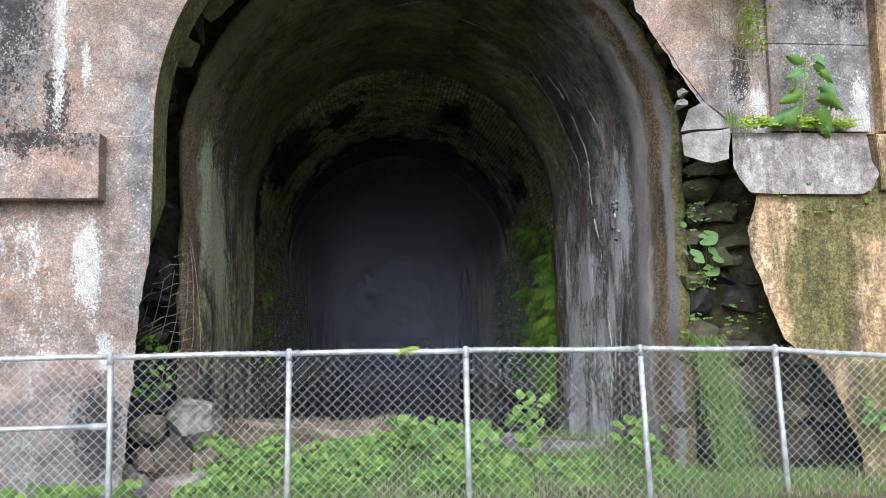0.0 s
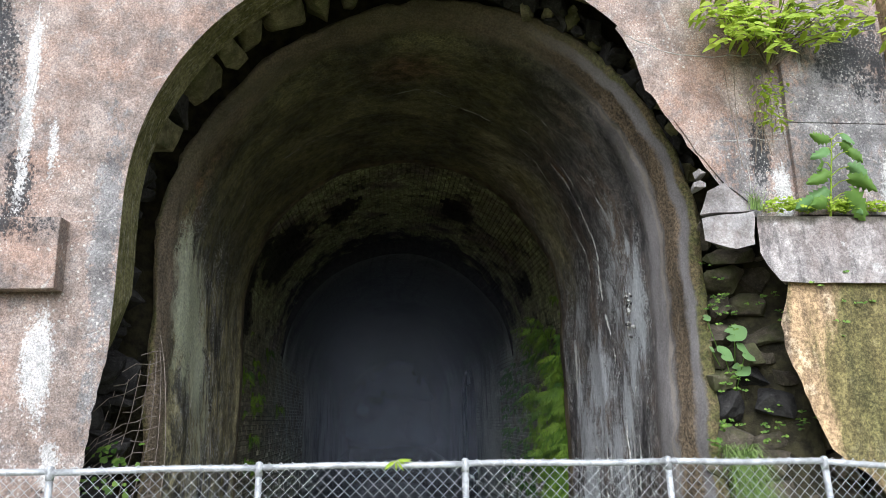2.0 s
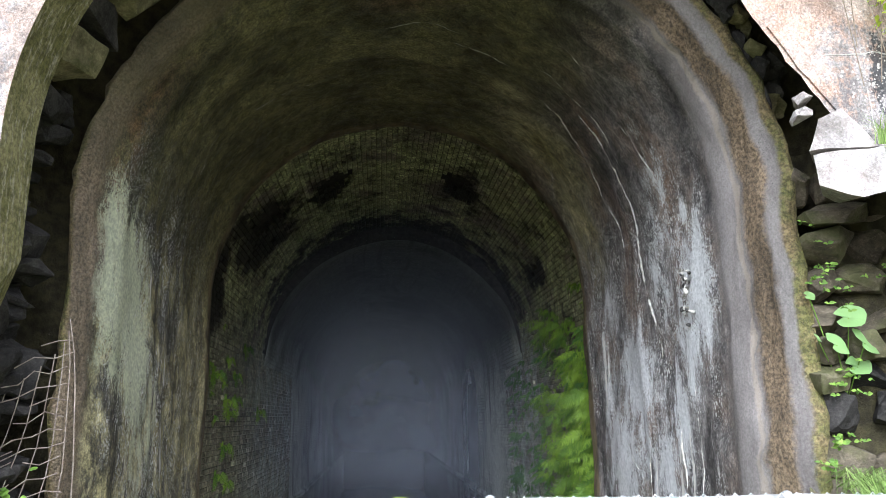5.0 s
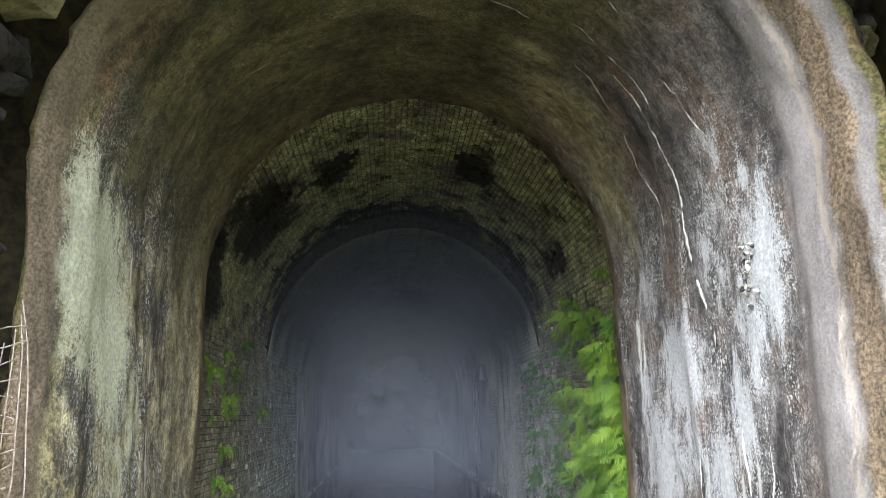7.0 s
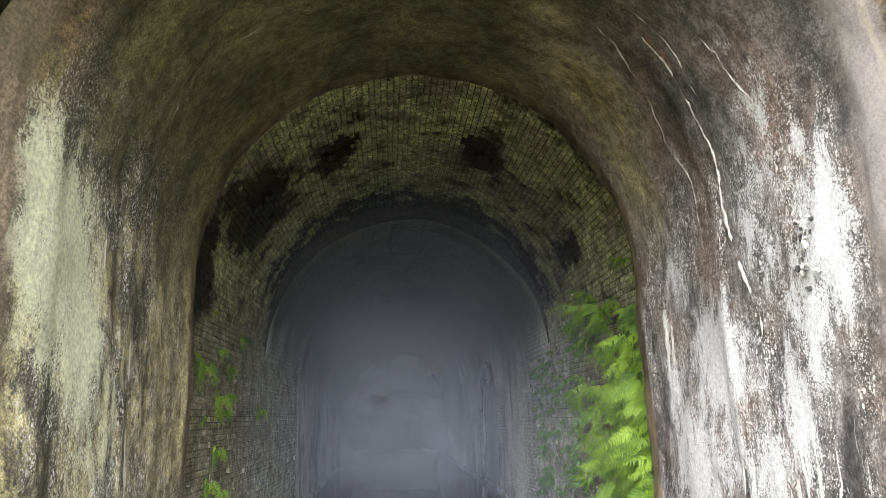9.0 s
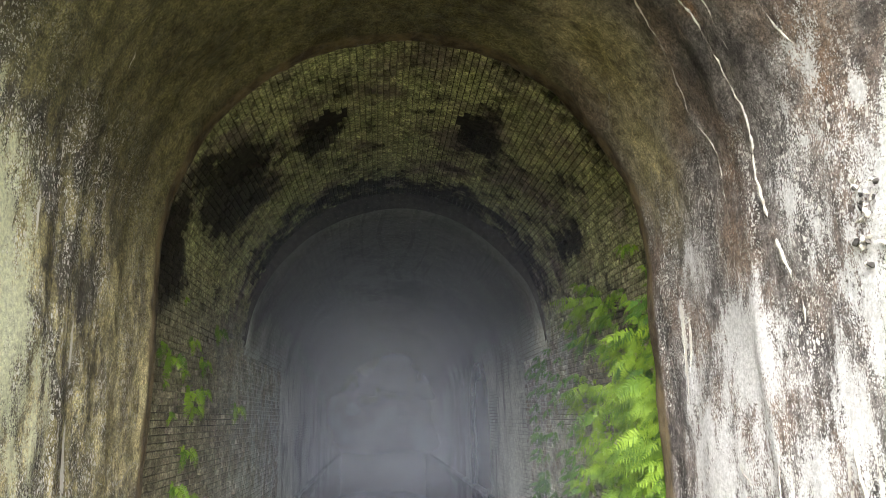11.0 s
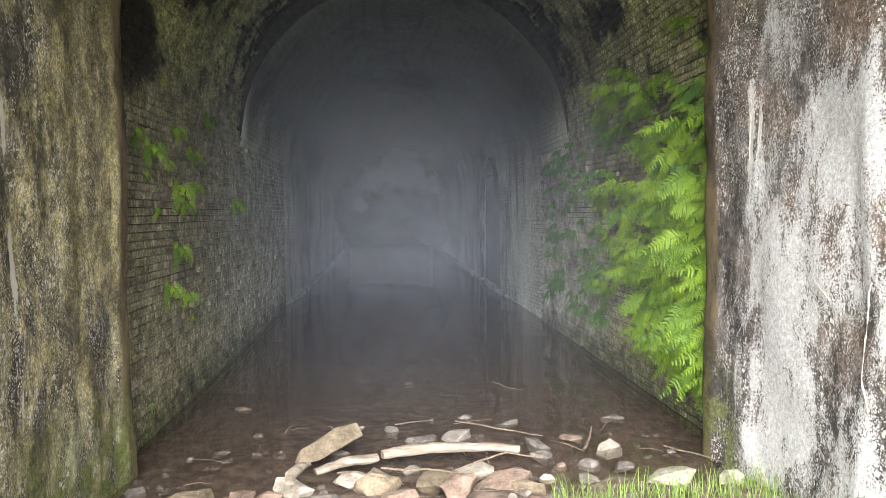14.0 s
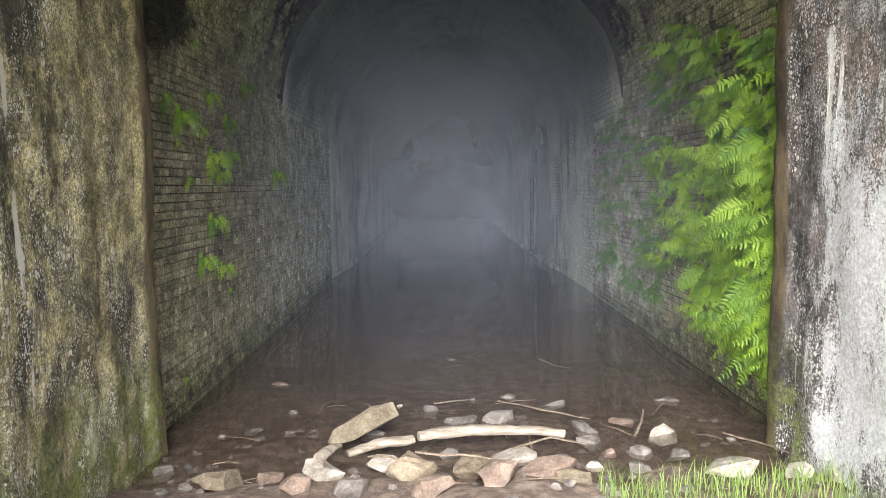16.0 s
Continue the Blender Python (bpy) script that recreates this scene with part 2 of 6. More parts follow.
    colour = n.mix(times(rust, n.step(mid, 0.38, 0.6, 0.1, 0.85)), colour, (0.22, 0.125, 0.065))
    # black growth low on both walls and beside the inner edge
    mould = n.any(times(left, n.any(n.step(y, 10.7, 9.1), n.step(z, 1.6, 0.8, 0.0, 0.9))), times(right, n.step(z, 1.6, 0.4)), times(n.step(c, 3.3, 4.0), n.step(n.math("ABSOLUTE", n.math("SUBTRACT", y, 10.4)), 0.25, 0.05)), spot(2.4, 8.75, 1.2, 0.3, 0.8), spot(3.9, 8.45, 0.5, 0.16, 0.9))
    colour = n.mix(times(mould, n.step(n.noise(3.0, 8, 0.78, (0.65, 1, 1), flat), 0.45, 0.55, 0.0, 0.88)), colour, (0.038, 0.035, 0.033))
    colour = n.grain(n.grain(n.grain(colour, 10, 0.62, 1.38, 7), 50, 0.55, 1.45), 120, 0.7, 1.3, 2)
    colour = n.mix(times(n.step(thin, 0.55, 0.64), n.step(z, 3.4, 2.4), n.step(big, 0.42, 0.56, 0.1, 0.6)), colour, (0.04, 0.036, 0.034))
    # white crust on one wall, greenish-white on the other
    patch = n.any(spot(3.82, 7.33, 0.75, 0.42, 1.15), spot(4.25, 7.62, 0.7, 0.36, 0.9), spot(3.21, 7.44, 0.17, 0.12, 1.1), spot(4.4, 9.0, 0.75, 0.85, 1.1), spot(5.25, 9.65, 1.0, 0.75, 1.05), spot(4.8, 7.9, 0.75, 0.32, 0.9), spot(5.3, 8.25, 0.8, 0.5, 0.85),
                  spot(5.95, 9.65, 1.0, 0.75, 1.1), spot(6.4, 9.9, 0.8, 0.5, 0.9), spot(3.5, 8.0, 0.9, 0.7, 0.4), spot(3.6, 9.7, 0.45, 0.5, 0.5), spot(4.9, 9.0, 1.3, 1.5, 0.5), spot(2.75, 7.75, 0.7, 0.4, 0.4), spot(6.3, 8.6, 0.9, 1.3, 0.65), spot(4.8, 9.95, 1.4, 0.4, 0.6))
    v = n.math("MULTIPLY_ADD", n.noise(6, 8, 0.72, (0.5, 1, 1), flat), 0.9, n.math("MULTIPLY", patch, 0.26))
    v = n.math("MULTIPLY_ADD", n.noise(75, 3, 0.7), 0.6, v)
    white = times(n.step(v, 0.83, 0.9), n.step(patch, 0.0, 0.12))
    lime = n.any(spot(-3.5, 7.3, 0.75, 0.34, 1.1), spot(-3.85, 7.62, 0.95, 0.9, 1.15), spot(-4.3, 8.0, 0.8, 0.6), spot(-4.8, 8.3, 1.0, 0.8, 0.45), spot(-6.35, 10.65, 0.6, 0.3, 0.75), spot(-6.2, 9.7, 0.5, 0.5, 0.4))
    v = n.math("MULTIPLY_ADD", n.noise(7, 8, 0.72, (0.5, 1, 1), flat), 0.85, n.math("MULTIPLY", lime, 0.3))
    v = n.math("MULTIPLY_ADD", n.noise(75, 3, 0.7), 0.6, v)
    pale = times(n.step(v, 0.79, 0.92), n.step(lime, 0.02, 0.15))
    field = n.math("ADD", n.step(n.noise(2.2, 6, 0.68, (0.5, 1, 1), flat), 0.36, 0.62, 0.0, 1.0), n.math("MULTIPLY", n.math("MAXIMUM", patch, lime), 0.6))
    splash = n.any(times(dots(30, 0.46, (1, 1, 0.75)), n.step(field, 0.4, 0.85)), times(dots(62, 0.52, (1, 1, 0.8)), n.step(field, 0.2, 0.7)), times(dots(115, 0.58, (1, 1, 0.9)), n.step(field, 0.15, 0.6)))
    where = n.any(times(n.step(c, 2.5, 3.3), n.step(d, 0.5, 0.85)), times(left, n.math("MAXIMUM", n.step(y, 10.4, 9.3, 0.3, 1.0), n.step(z, 1.4, 0.4, 0.0, 1.0)), n.step(d, 0.15, 0.4)))
    colour = n.mix(times(splash, where, n.step(fine, 0.3, 0.55, 0.35, 0.95)), colour, (0.72, 0.71, 0.68))
    colour = n.mix(times(white, 0.92), colour, n.grain((0.66, 0.66, 0.665), 34, 0.75, 1.1))
    colour = n.mix(times(pale, 0.9), colour, n.grain((0.6, 0.615, 0.44), 34, 0.72, 1.12))
    streaks = n.any(spot(-4.3, 9.0, 0.32, 0.045), spot(-5.0, 9.03, 0.5, 0.06), spot(-5.75, 9.06, 0.3, 0.04, 0.7), spot(4.2, 10.08, 0.65, 0.06), spot(4.2, 9.98, 0.35, 0.04), spot(-3.6, 8.28, 0.3, 0.03, 0.7), spot(5.2, 7.75, 0.7, 0.04, 0.8), spot(5.4, 8.0, 0.8, 0.05, 0.8), spot(5.3, 8.6, 0.9, 0.04, 0.6))
    streaks = n.step(n.math("MULTIPLY_ADD", n.noise(20, 6, 0.78, (0.4, 1, 1), flat), 2.0, n.math("MULTIPLY", streaks, 0.9)), 1.34, 1.52)
    colour = n.mix(times(streaks, 0.88), colour, (0.66, 0.64, 0.6))
    threads = times(n.step(thin, 0.62, 0.67), right, n.step(n.noise(1.3, 4, vec=flat), 0.46, 0.58), n.step(z, 2.4, 1.0, 0.25, 0.9))
    colour = n.mix(times(threads, n.step(fine, 0.36, 0.5, 0.2, 0.9)), colour, (0.6, 0.59, 0.57))
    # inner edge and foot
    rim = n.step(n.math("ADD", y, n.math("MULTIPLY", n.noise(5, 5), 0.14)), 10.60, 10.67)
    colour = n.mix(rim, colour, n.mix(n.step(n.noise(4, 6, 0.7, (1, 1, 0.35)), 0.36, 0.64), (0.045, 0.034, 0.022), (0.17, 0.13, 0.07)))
    moss = times(n.math("MAXIMUM", n.step(c, 2.0, 0.0), n.step(y, 10.1, 10.45)), n.step(z, 0.6, -0.2), n.step(n.noise(5, 7, 0.72), 0.42, 0.56))
    colour = n.mix(moss, colour, n.grain((0.13, 0.15, 0.045), 40, 0.55, 1.5))
    # built-up bands round the mouth
    wob = n.math("ADD", d, n.math("ADD", n.math("MULTIPLY", n.math("SUBTRACT", n.noise(2.2, 5, 0.6), 0.5), 0.16), n.math("MULTIPLY", n.math("SUBTRACT", fine, 0.5), 0.05)))
    lav = n.grain(n.mix(n.step(n.noise(3, 6, 0.65, (0.3, 1, 1), flat), 0.35, 0.65), (0.17, 0.15, 0.143), (0.29, 0.262, 0.252)), 60, 0.84, 1.16)
    brown = n.grain(n.mix(n.step(n.noise(3.5, 6, 0.68, (0.4, 1, 1), flat), 0.35, 0.65), (0.09, 0.066, 0.042), (0.25, 0.18, 0.115)), 42, 0.45, 1.55)
    mossy = n.grain(n.mix(n.step(n.noise(4, 6, 0.7), 0.4, 0.6), (0.2, 0.15, 0.075), (0.125, 0.12, 0.04)), 40, 0.5, 1.5)
    tan = n.grain(n.mix(n.step(n.noise(3, 6, 0.66, (0.3, 1, 1), flat), 0.35, 0.65), (0.11, 0.086, 0.058), (0.27, 0.205, 0.14)), 48, 0.55, 1.45)
    bands = n.mix(n.step(wob, 0.22, 0.29), n.mix(n.step(wob, 0.0, 0.07), n.mix(n.step(wob, -0.12, -0.07), mossy, lav), brown), lav)
    bands = n.mix(n.step(n.math("ABSOLUTE", n.math("SUBTRACT", wob, 0.31)), 0.03, 0.01, 0.0, 0.5), bands, (0.4, 0.33, 0.26))
    # bands over the crown take the same soot and painted dimness
    bands = n.mix(n.step(c, 2.2, 0.6), bands, n.mix(0.5, tan, sooty))
    bands = n.mix(n.step(c, -2.0, -3.8), bands, n.mix(n.step(wob, -0.2, -0.14), mossy, tan))
    reach = n.math("ADD", n.step(c, 1.0, 3.2, 0.25, 0.62), n.step(c, -1.5, -3.0, 0.0, -0.08))
    colour = n.mix(n.step(n.math("SUBTRACT", wob, reach), 0.05, -0.14), colour, bands)
    colour = n.gain(colour, 1.3)
    rough_band = n.math("MULTIPLY", n.step(wob, 0.33, 0.27), n.noise(38, 4, 0.8))
    n.bump((mid, 0.7, 0.05), (n.noise(22, 6, 0.78), 0.9, 0.024), (fine, 0.9, 0.011), (rough_band, 0.9, 0.03))
    return n.done(colour, n.step(mid, 0.35, 0.7, 0.8, 0.42), spec=0.4)


def brick_material(name, chance):
    """chance: 'object' or 'island' decides brick by brick."""
    n = Nodes(name)
    pick = n.random() if chance == "object" else n.island()
    x, y, z = n.axis(0), n.axis(1), n.axis(2)
    colour = n.mix(pick, (0.12, 0.104, 0.08), (0.25, 0.215, 0.168))
    patch = n.noise(1.3, 5, 0.6)
    green = n.mix(n.step(n.noise(20, 4), 0.35, 0.7), (0.26, 0.29, 0.12), (0.56, 0.6, 0.3))
    colour = n.mix(n.math("MULTIPLY", n.step(patch, 0.32, 0.56), n.math("MULTIPLY", n.math("MULTIPLY_ADD", pick, 0.45, 0.5), n.step(z, 2.2, 3.9, 0.25, 1.0))), colour, green)
    # dark blotches on the vault, and a darkening towards its inner end
    fallen = n.any(n.soft((-1.4, 12.5, 4.05), (0.9, 1.7, 0.9)), n.soft((-0.55, 12.9, 4.8), (0.5, 0.75, 0.6)), n.soft((1.4, 12.9, 4.85), (0.5, 1.0, 0.6)), n.math("MULTIPLY", n.soft((2.55, 13.6, 3.75), (0.6, 1.3, 0.4)), 0.7), n.soft((-1.9, 11.4, 3.2), (0.5, 1.0, 0.9)), n.math("MULTIPLY", n.step(y, 14.4, 15.9, 0.0, 0.6), n.step(z, 3.2, 3.9)))
    sooty = n.math("ADD", n.math("MULTIPLY", fallen, 0.8), n.math("MULTIPLY_ADD", n.noise(2.2, 6, 0.68), 2.2, n.math("MULTIPLY", pick, 0.2)))
    sooty = n.math("MULTIPLY", n.step(sooty, 1.18, 1.62), n.step(z, 1.8, 2.9, 0.35, 0.95))
    colour = n.mix(sooty, colour, (0.018, 0.016, 0.014))
    wash = n.math("MULTIPLY", n.step(y, 12.8, 16.5), n.step(n.noise(2.2, 7, 0.7), 0.36, 0.62, 0.1, 0.95))
    colour = n.mix(n.math("MULTIPLY", wash, n.step(z, 3.4, 2.4)), colour, n.mix(n.step(x, 0.0, 1.0), (0.36, 0.38, 0.31), (0.6, 0.63, 0.54)))
    damp = n.math("MULTIPLY", n.step(n.math("ADD", z, n.math("MULTIPLY", n.noise(1.8, 5), 0.7)), 0.35, 0.0), 0.75)
    colour = n.mix(damp, colour, n.mix(n.step(n.noise(5, 5, 0.7), 0.4, 0.6), (0.03, 0.03, 0.024), (0.085, 0.1, 0.04)))
    colour = n.gain(n.grain(n.grain(colour, 6, 0.62, 1.3, 6), 40, 0.6, 1.45), 1.2)
    n.bump((n.noise(14, 5, 0.7), 0.6, 0.012), (n.noise(80, 3, 0.7), 0.5, 0.004))
    return n.done(colour, 0.85)


def vault_material():
    n = Nodes("lime-washed damp brick vault")
    vec = n.add("ShaderNodeCombineXYZ")
    n.put(n.axis(1), vec.inputs[0])
    n.put(n.axis(2), vec.inputs[1])
    bricks = n.add("ShaderNodeTexBrick")
    n.put(vec.outputs[0], bricks.inputs["Vector"])
    for key, value in (("Scale", 1.0), ("Mortar Size", 0.007), ("Brick Width", 0.215), ("Row Height", 0.0715), ("Bias", 0.0)):
        bricks.inputs[key].default_value = value
    bricks.inputs["Color1"].default_value, bricks.inputs["Color2"].default_value, bricks.inputs["Mortar"].default_value = (0.52, 0.56, 0.46, 1), (0.68, 0.72, 0.61, 1), (0.3, 0.31, 0.25, 1)
    lime = n.noise(1.1, 6, 0.65, (1, 0.6, 0.6))
    colour = n.mix(n.step(lime, 0.4, 0.66), bricks.outputs["Color"], (0.76, 0.8, 0.69))
    colour = n.mix(n.math("MULTIPLY", n.step(n.axis(0), 2.2, 1.0, 0.3, 1.0), n.step(n.noise(0.55, 6, 0.65, (1, 0.7, 0.6)), 0.50, 0.66, 0.0, 0.8)), colour, (0.09, 0.092, 0.08))
    colour = n.mix(n.step(n.noise(1.6, 7, 0.7, (1, 1, 0.25)), 0.52, 0.64, 0.0, 0.6), colour, (0.13, 0.135, 0.11))
    # crown and far end painted darker, imitating the gloom in there
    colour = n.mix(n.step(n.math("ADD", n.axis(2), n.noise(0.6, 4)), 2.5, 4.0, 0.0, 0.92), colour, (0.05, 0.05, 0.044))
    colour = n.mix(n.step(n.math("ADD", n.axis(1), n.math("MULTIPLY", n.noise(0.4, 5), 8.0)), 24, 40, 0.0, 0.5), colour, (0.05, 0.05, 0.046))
    colour = n.grain(colour, 14, 0.75, 1.2, 5)
    n.bump((bricks.outputs["Fac"], 0.6, -0.012), (n.noise(12, 5), 0.5, 0.02))
    return n.done(colour, 0.85)


def plain_material(name, a, b, scale=8.0, rough=0.9, metal=0.0, bump=0.4, stretch=(1, 1, 1), dist=0.01, spec=0.3, vary=0.0):
    n = Nodes(name)
    tone = n.noise(scale, 6, 0.65, stretch)
    colour = n.mix(n.step(tone, 0.33, 0.68), a, b)
    if vary:
        colour = n.mix(n.math("MULTIPLY", n.random(), vary), colour, tuple(0.45 * v for v in a))
    n.bump((tone, bump, dist), (n.noise(scale * 9, 3, 0.7), bump, dist * 0.3))
    return n.done(colour, rough, metal, spec)


def stone_material(name, a, b, moss=0.0):
    n = Nodes(name)
    tone, fine = n.noise(6, 6, 0.7), n.noise(50, 4, 0.7)
    colour = n.mix(n.step(tone, 0.32, 0.68), a, b)
    colour = n.mix(n.math("MULTIPLY", n.random(), 0.5), colour, tuple(0.5 * v for v in a))
    colour = n.mix(n.math("MULTIPLY", n.step(fine, 0.5, 0.75), 0.4), colour, tuple(min(0.7, 1.5 * v) for v in b))
    colour = n.grain(n.grain(colour, 5, 0.62, 1.2, 8), 60, 0.85, 1.15)
    if moss:
        colour = n.mix(n.math("MULTIPLY", n.step(n.noise(3.2, 5), 0.48, 0.62), moss), colour, (0.085, 0.095, 0.028))
    n.bump((tone, 0.6, 0.03), (n.noise(22, 5, 0.7, (1, 1, 3)), 0.5, 0.012), (fine, 0.4, 0.005))
    return n.done(colour, 0.88)


def ledge_material():
    n = Nodes("stained concrete ledge")
    colour = n.mix(n.step(n.noise(3, 7, 0.7, (1, 1, 0.5)), 0.36, 0.64), (0.25, 0.205, 0.185), (0.42, 0.375, 0.35))
    colour = n.mix(n.step(n.noise(6, 7, 0.72, (1.3, 1, 0.22)), 0.5, 0.62, 0.0, 0.75), colour, (0.15, 0.135, 0.13))
    colour = n.mix(n.step(n.noise(4.2, 7, 0.74), 0.56, 0.64, 0.0, 0.8), colour, (0.56, 0.53, 0.5))
    colour = n.mix(n.step(n.math("ADD", n.axis(2), n.math("MULTIPLY", n.noise(7, 5), 0.2)), 2.93, 2.99, 0.0, 0.75), colour, (0.07, 0.06, 0.04))
    colour = n.grain(n.grain(colour, 9, 0.7, 1.25, 7), 70, 0.72, 1.25)
    n.bump((n.noise(8, 6, 0.7), 0.6, 0.03), (n.noise(45, 5, 0.75), 0.6, 0.008))
    return n.done(colour, 0.9)


def leaf_material(name, a, b, through=0.35, by_object=False):
    n = Nodes(name)
    pick = n.random() if by_object else n.island()
    colour = n.mix(n.math("MULTIPLY_ADD", n.noise(9, 3), 0.4, n.math("MULTIPLY", pick, 0.75)), a, b)
    n.put(colour, n.bsdf.inputs["Base Color"])
    n.bsdf.inputs["Roughness"].default_value = 0.55
    n.bsdf.inputs["Specular IOR Level"].default_value = 0.3
    thin = n.add("ShaderNodeBsdfTranslucent")
    n.put(colour, thin.inputs[0])
    blend = n.add("ShaderNodeMixShader")
    blend.inputs[0].default_value = through
    n.put(n.bsdf.outputs[0], blend.inputs[1])
    n.put(thin.outputs[0], blend.inputs[2])
    n.put(blend.outputs[0], n.out.inputs[0])
    return n.mat


def ground_material():
    n = Nodes("leaf-littered earth")
    fine = n.noise(40, 5, 0.7)
    colour = n.mix(n.step(n.noise(2.5, 6, 0.6), 0.35, 0.65), (0.09, 0.06, 0.04), (0.19, 0.15, 0.105))
    colour = n.mix(n.math("MULTIPLY", n.step(fine, 0.5, 0.7), 0.7), colour, (0.30, 0.25, 0.18))
    colour = n.mix(n.math("MULTIPLY", n.step(n.noise(1.2, 5), 0.4, 0.6), n.step(n.axis(1), 7.2, 6.4)), colour, (0.085, 0.125, 0.035))
    silt = n.step(n.axis(2), -0.02, -0.25)
    colour = n.mix(silt, colour, n.mix(n.step(n.noise(7, 6, 0.7), 0.4, 0.65), (0.1, 0.072, 0.058), (0.23, 0.175, 0.145)))
    n.bump((n.noise(8, 5), 0.6, 0.05), (fine, 0.8, 0.02))
    return n.done(colour, 0.95)


def water_material():
    n = Nodes("still brown water")
    clear, gloss, fresnel = n.add("ShaderNodeBsdfTransparent"), n.add("ShaderNodeBsdfGlossy"), n.add("ShaderNodeFresnel")
    clear.inputs[0].default_value = (0.87, 0.81, 0.75, 1)
    gloss.inputs["Roughness"].default_value = 0.03
    fresnel.inputs["IOR"].default_value = 1.33
    ripple = n.add("ShaderNodeBump")
    ripple.inputs["Strength"].default_value, ripple.inputs["Distance"].default_value = 0.005, 0.02
    n.put(n.noise(3.5, 3, 0.5), ripple.inputs["Height"])
    n.put(ripple.outputs[0], gloss.inputs["Normal"])
    mud, cloudy = n.add("ShaderNodeBsdfDiffuse"), n.add("ShaderNodeMixShader")
    n.put(n.mix(n.step(n.noise(1.6, 5, 0.6), 0.35, 0.65), (0.075, 0.056, 0.045), (0.125, 0.098, 0.08)), mud.inputs[0])
    n.put(n.step(n.axis(1), 10.2, 13.5, 0.18, 0.6), cloudy.inputs[0])
    n.put(clear.outputs[0], cloudy.inputs[1])
    n.put(mud.outputs[0], cloudy.inputs[2])
    blend = n.add("ShaderNodeMixShader")
    n.put(fresnel.outputs[0], blend.inputs[0])
    n.put(cloudy.outputs[0], blend.inputs[1])
    n.put(gloss.outputs[0], blend.inputs[2])
    n.put(blend.outputs[0], n.out.inputs[0])
    return n.mat


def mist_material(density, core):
    """Flat sheet standing in for drifting vapour: partly clear, with pale scatter, thinner at the walls, the water and
    the crown.
    """
    n = Nodes("mist sheet")
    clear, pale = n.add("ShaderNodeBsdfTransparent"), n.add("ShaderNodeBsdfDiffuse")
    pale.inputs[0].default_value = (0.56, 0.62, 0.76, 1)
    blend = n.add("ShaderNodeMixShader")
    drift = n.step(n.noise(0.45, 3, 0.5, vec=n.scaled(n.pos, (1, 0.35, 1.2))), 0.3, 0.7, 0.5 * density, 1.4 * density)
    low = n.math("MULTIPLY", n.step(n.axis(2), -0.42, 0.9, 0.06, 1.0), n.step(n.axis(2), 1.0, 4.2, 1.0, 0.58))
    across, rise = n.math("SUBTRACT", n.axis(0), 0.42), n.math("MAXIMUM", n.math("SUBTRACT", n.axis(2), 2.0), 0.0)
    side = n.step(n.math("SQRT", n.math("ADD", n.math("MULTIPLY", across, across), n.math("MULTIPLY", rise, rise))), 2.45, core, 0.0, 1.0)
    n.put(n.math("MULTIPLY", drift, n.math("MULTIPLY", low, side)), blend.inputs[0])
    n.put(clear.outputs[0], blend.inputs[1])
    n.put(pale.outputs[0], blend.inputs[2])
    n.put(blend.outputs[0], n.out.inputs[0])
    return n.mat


WATER_Z = -0.42
FACADE = facade_material("weathered pink concrete")
MOSSY_SLAB = facade_material("moss-stained ochre concrete", 0.8)
REVEAL = reveal_material()
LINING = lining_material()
BRICK = brick_material("sooty tunnel brick", "object")
BRICK_REST = brick_material("sooty tunnel brick, joined", "island")
MORTAR = plain_material("dark wet mortar", (0.02, 0.018, 0.015), (0.05, 0.046, 0.038), 12)
DEEP = vault_material()
CALCITE = plain_material("chalky calcite", (0.3, 0.28, 0.24), (0.6, 0.58, 0.54), 25)
STEEL = plain_material("galvanised steel", (0.36, 0.36, 0.36), (0.62, 0.625, 0.63), 14, 0.5, 0.4, 0.25, dist=0.002, spec=0.5)
WIRE = plain_material("dull galvanised wire", (0.45, 0.46, 0.46), (0.66, 0.67, 0.67), 30, 0.5, 0.1, 0.1, dist=0.001, spec=0.5)
RUST_WIRE = plain_material("rusty wire", (0.22, 0.17, 0.14), (0.4, 0.34, 0.29), 30, 0.8, 0.2, 0.2, dist=0.001)
# slaty stone whose very dark tone also carries the shade of the gap
DARK_STONE = stone_material("slaty rubble, darkened as in shade", (0.026, 0.024, 0.023), (0.085, 0.078, 0.073))
MOSS_STONE = stone_material("mossy rubble", (0.2, 0.18, 0.09), (0.38, 0.34, 0.2), 0.6)
PALE_STONE = stone_material("pale broken sandstone", (0.33, 0.29, 0.245), (0.5, 0.45, 0.39))
WHITE_STONE = stone_material("stained broken concrete", (0.24, 0.205, 0.185), (0.43, 0.4, 0.38))
LEDGE = ledge_material()
BANK_STONE = stone_material("damp mossy bank stone", (0.075, 0.062, 0.042), (0.2, 0.165, 0.12), 0.55)
TAN_STONE = stone_material("tan sandstone", (0.175, 0.138, 0.095), (0.29, 0.238, 0.175))
PINK_STONE = stone_material("pinkish sandstone", (0.2, 0.142, 0.112), (0.31, 0.232, 0.19))
GREY_STONE = stone_material("wet grey stone", (0.12, 0.105, 0.095), (0.25, 0.225, 0.205))
DRIFTWOOD = plain_material("bleached driftwood", (0.17, 0.135, 0.105), (0.42, 0.36, 0.3), 13, 0.85, bump=0.9, stretch=(0.25, 1, 1), dist=0.015)
TWIG = plain_material("dead twig", (0.12, 0.09, 0.065), (0.26, 0.205, 0.155), 30)
EARTH = ground_material()
SOIL = plain_material("dark root-filled soil", (0.03, 0.026, 0.017), (0.09, 0.078, 0.04), 9, dist=0.04, bump=0.8)
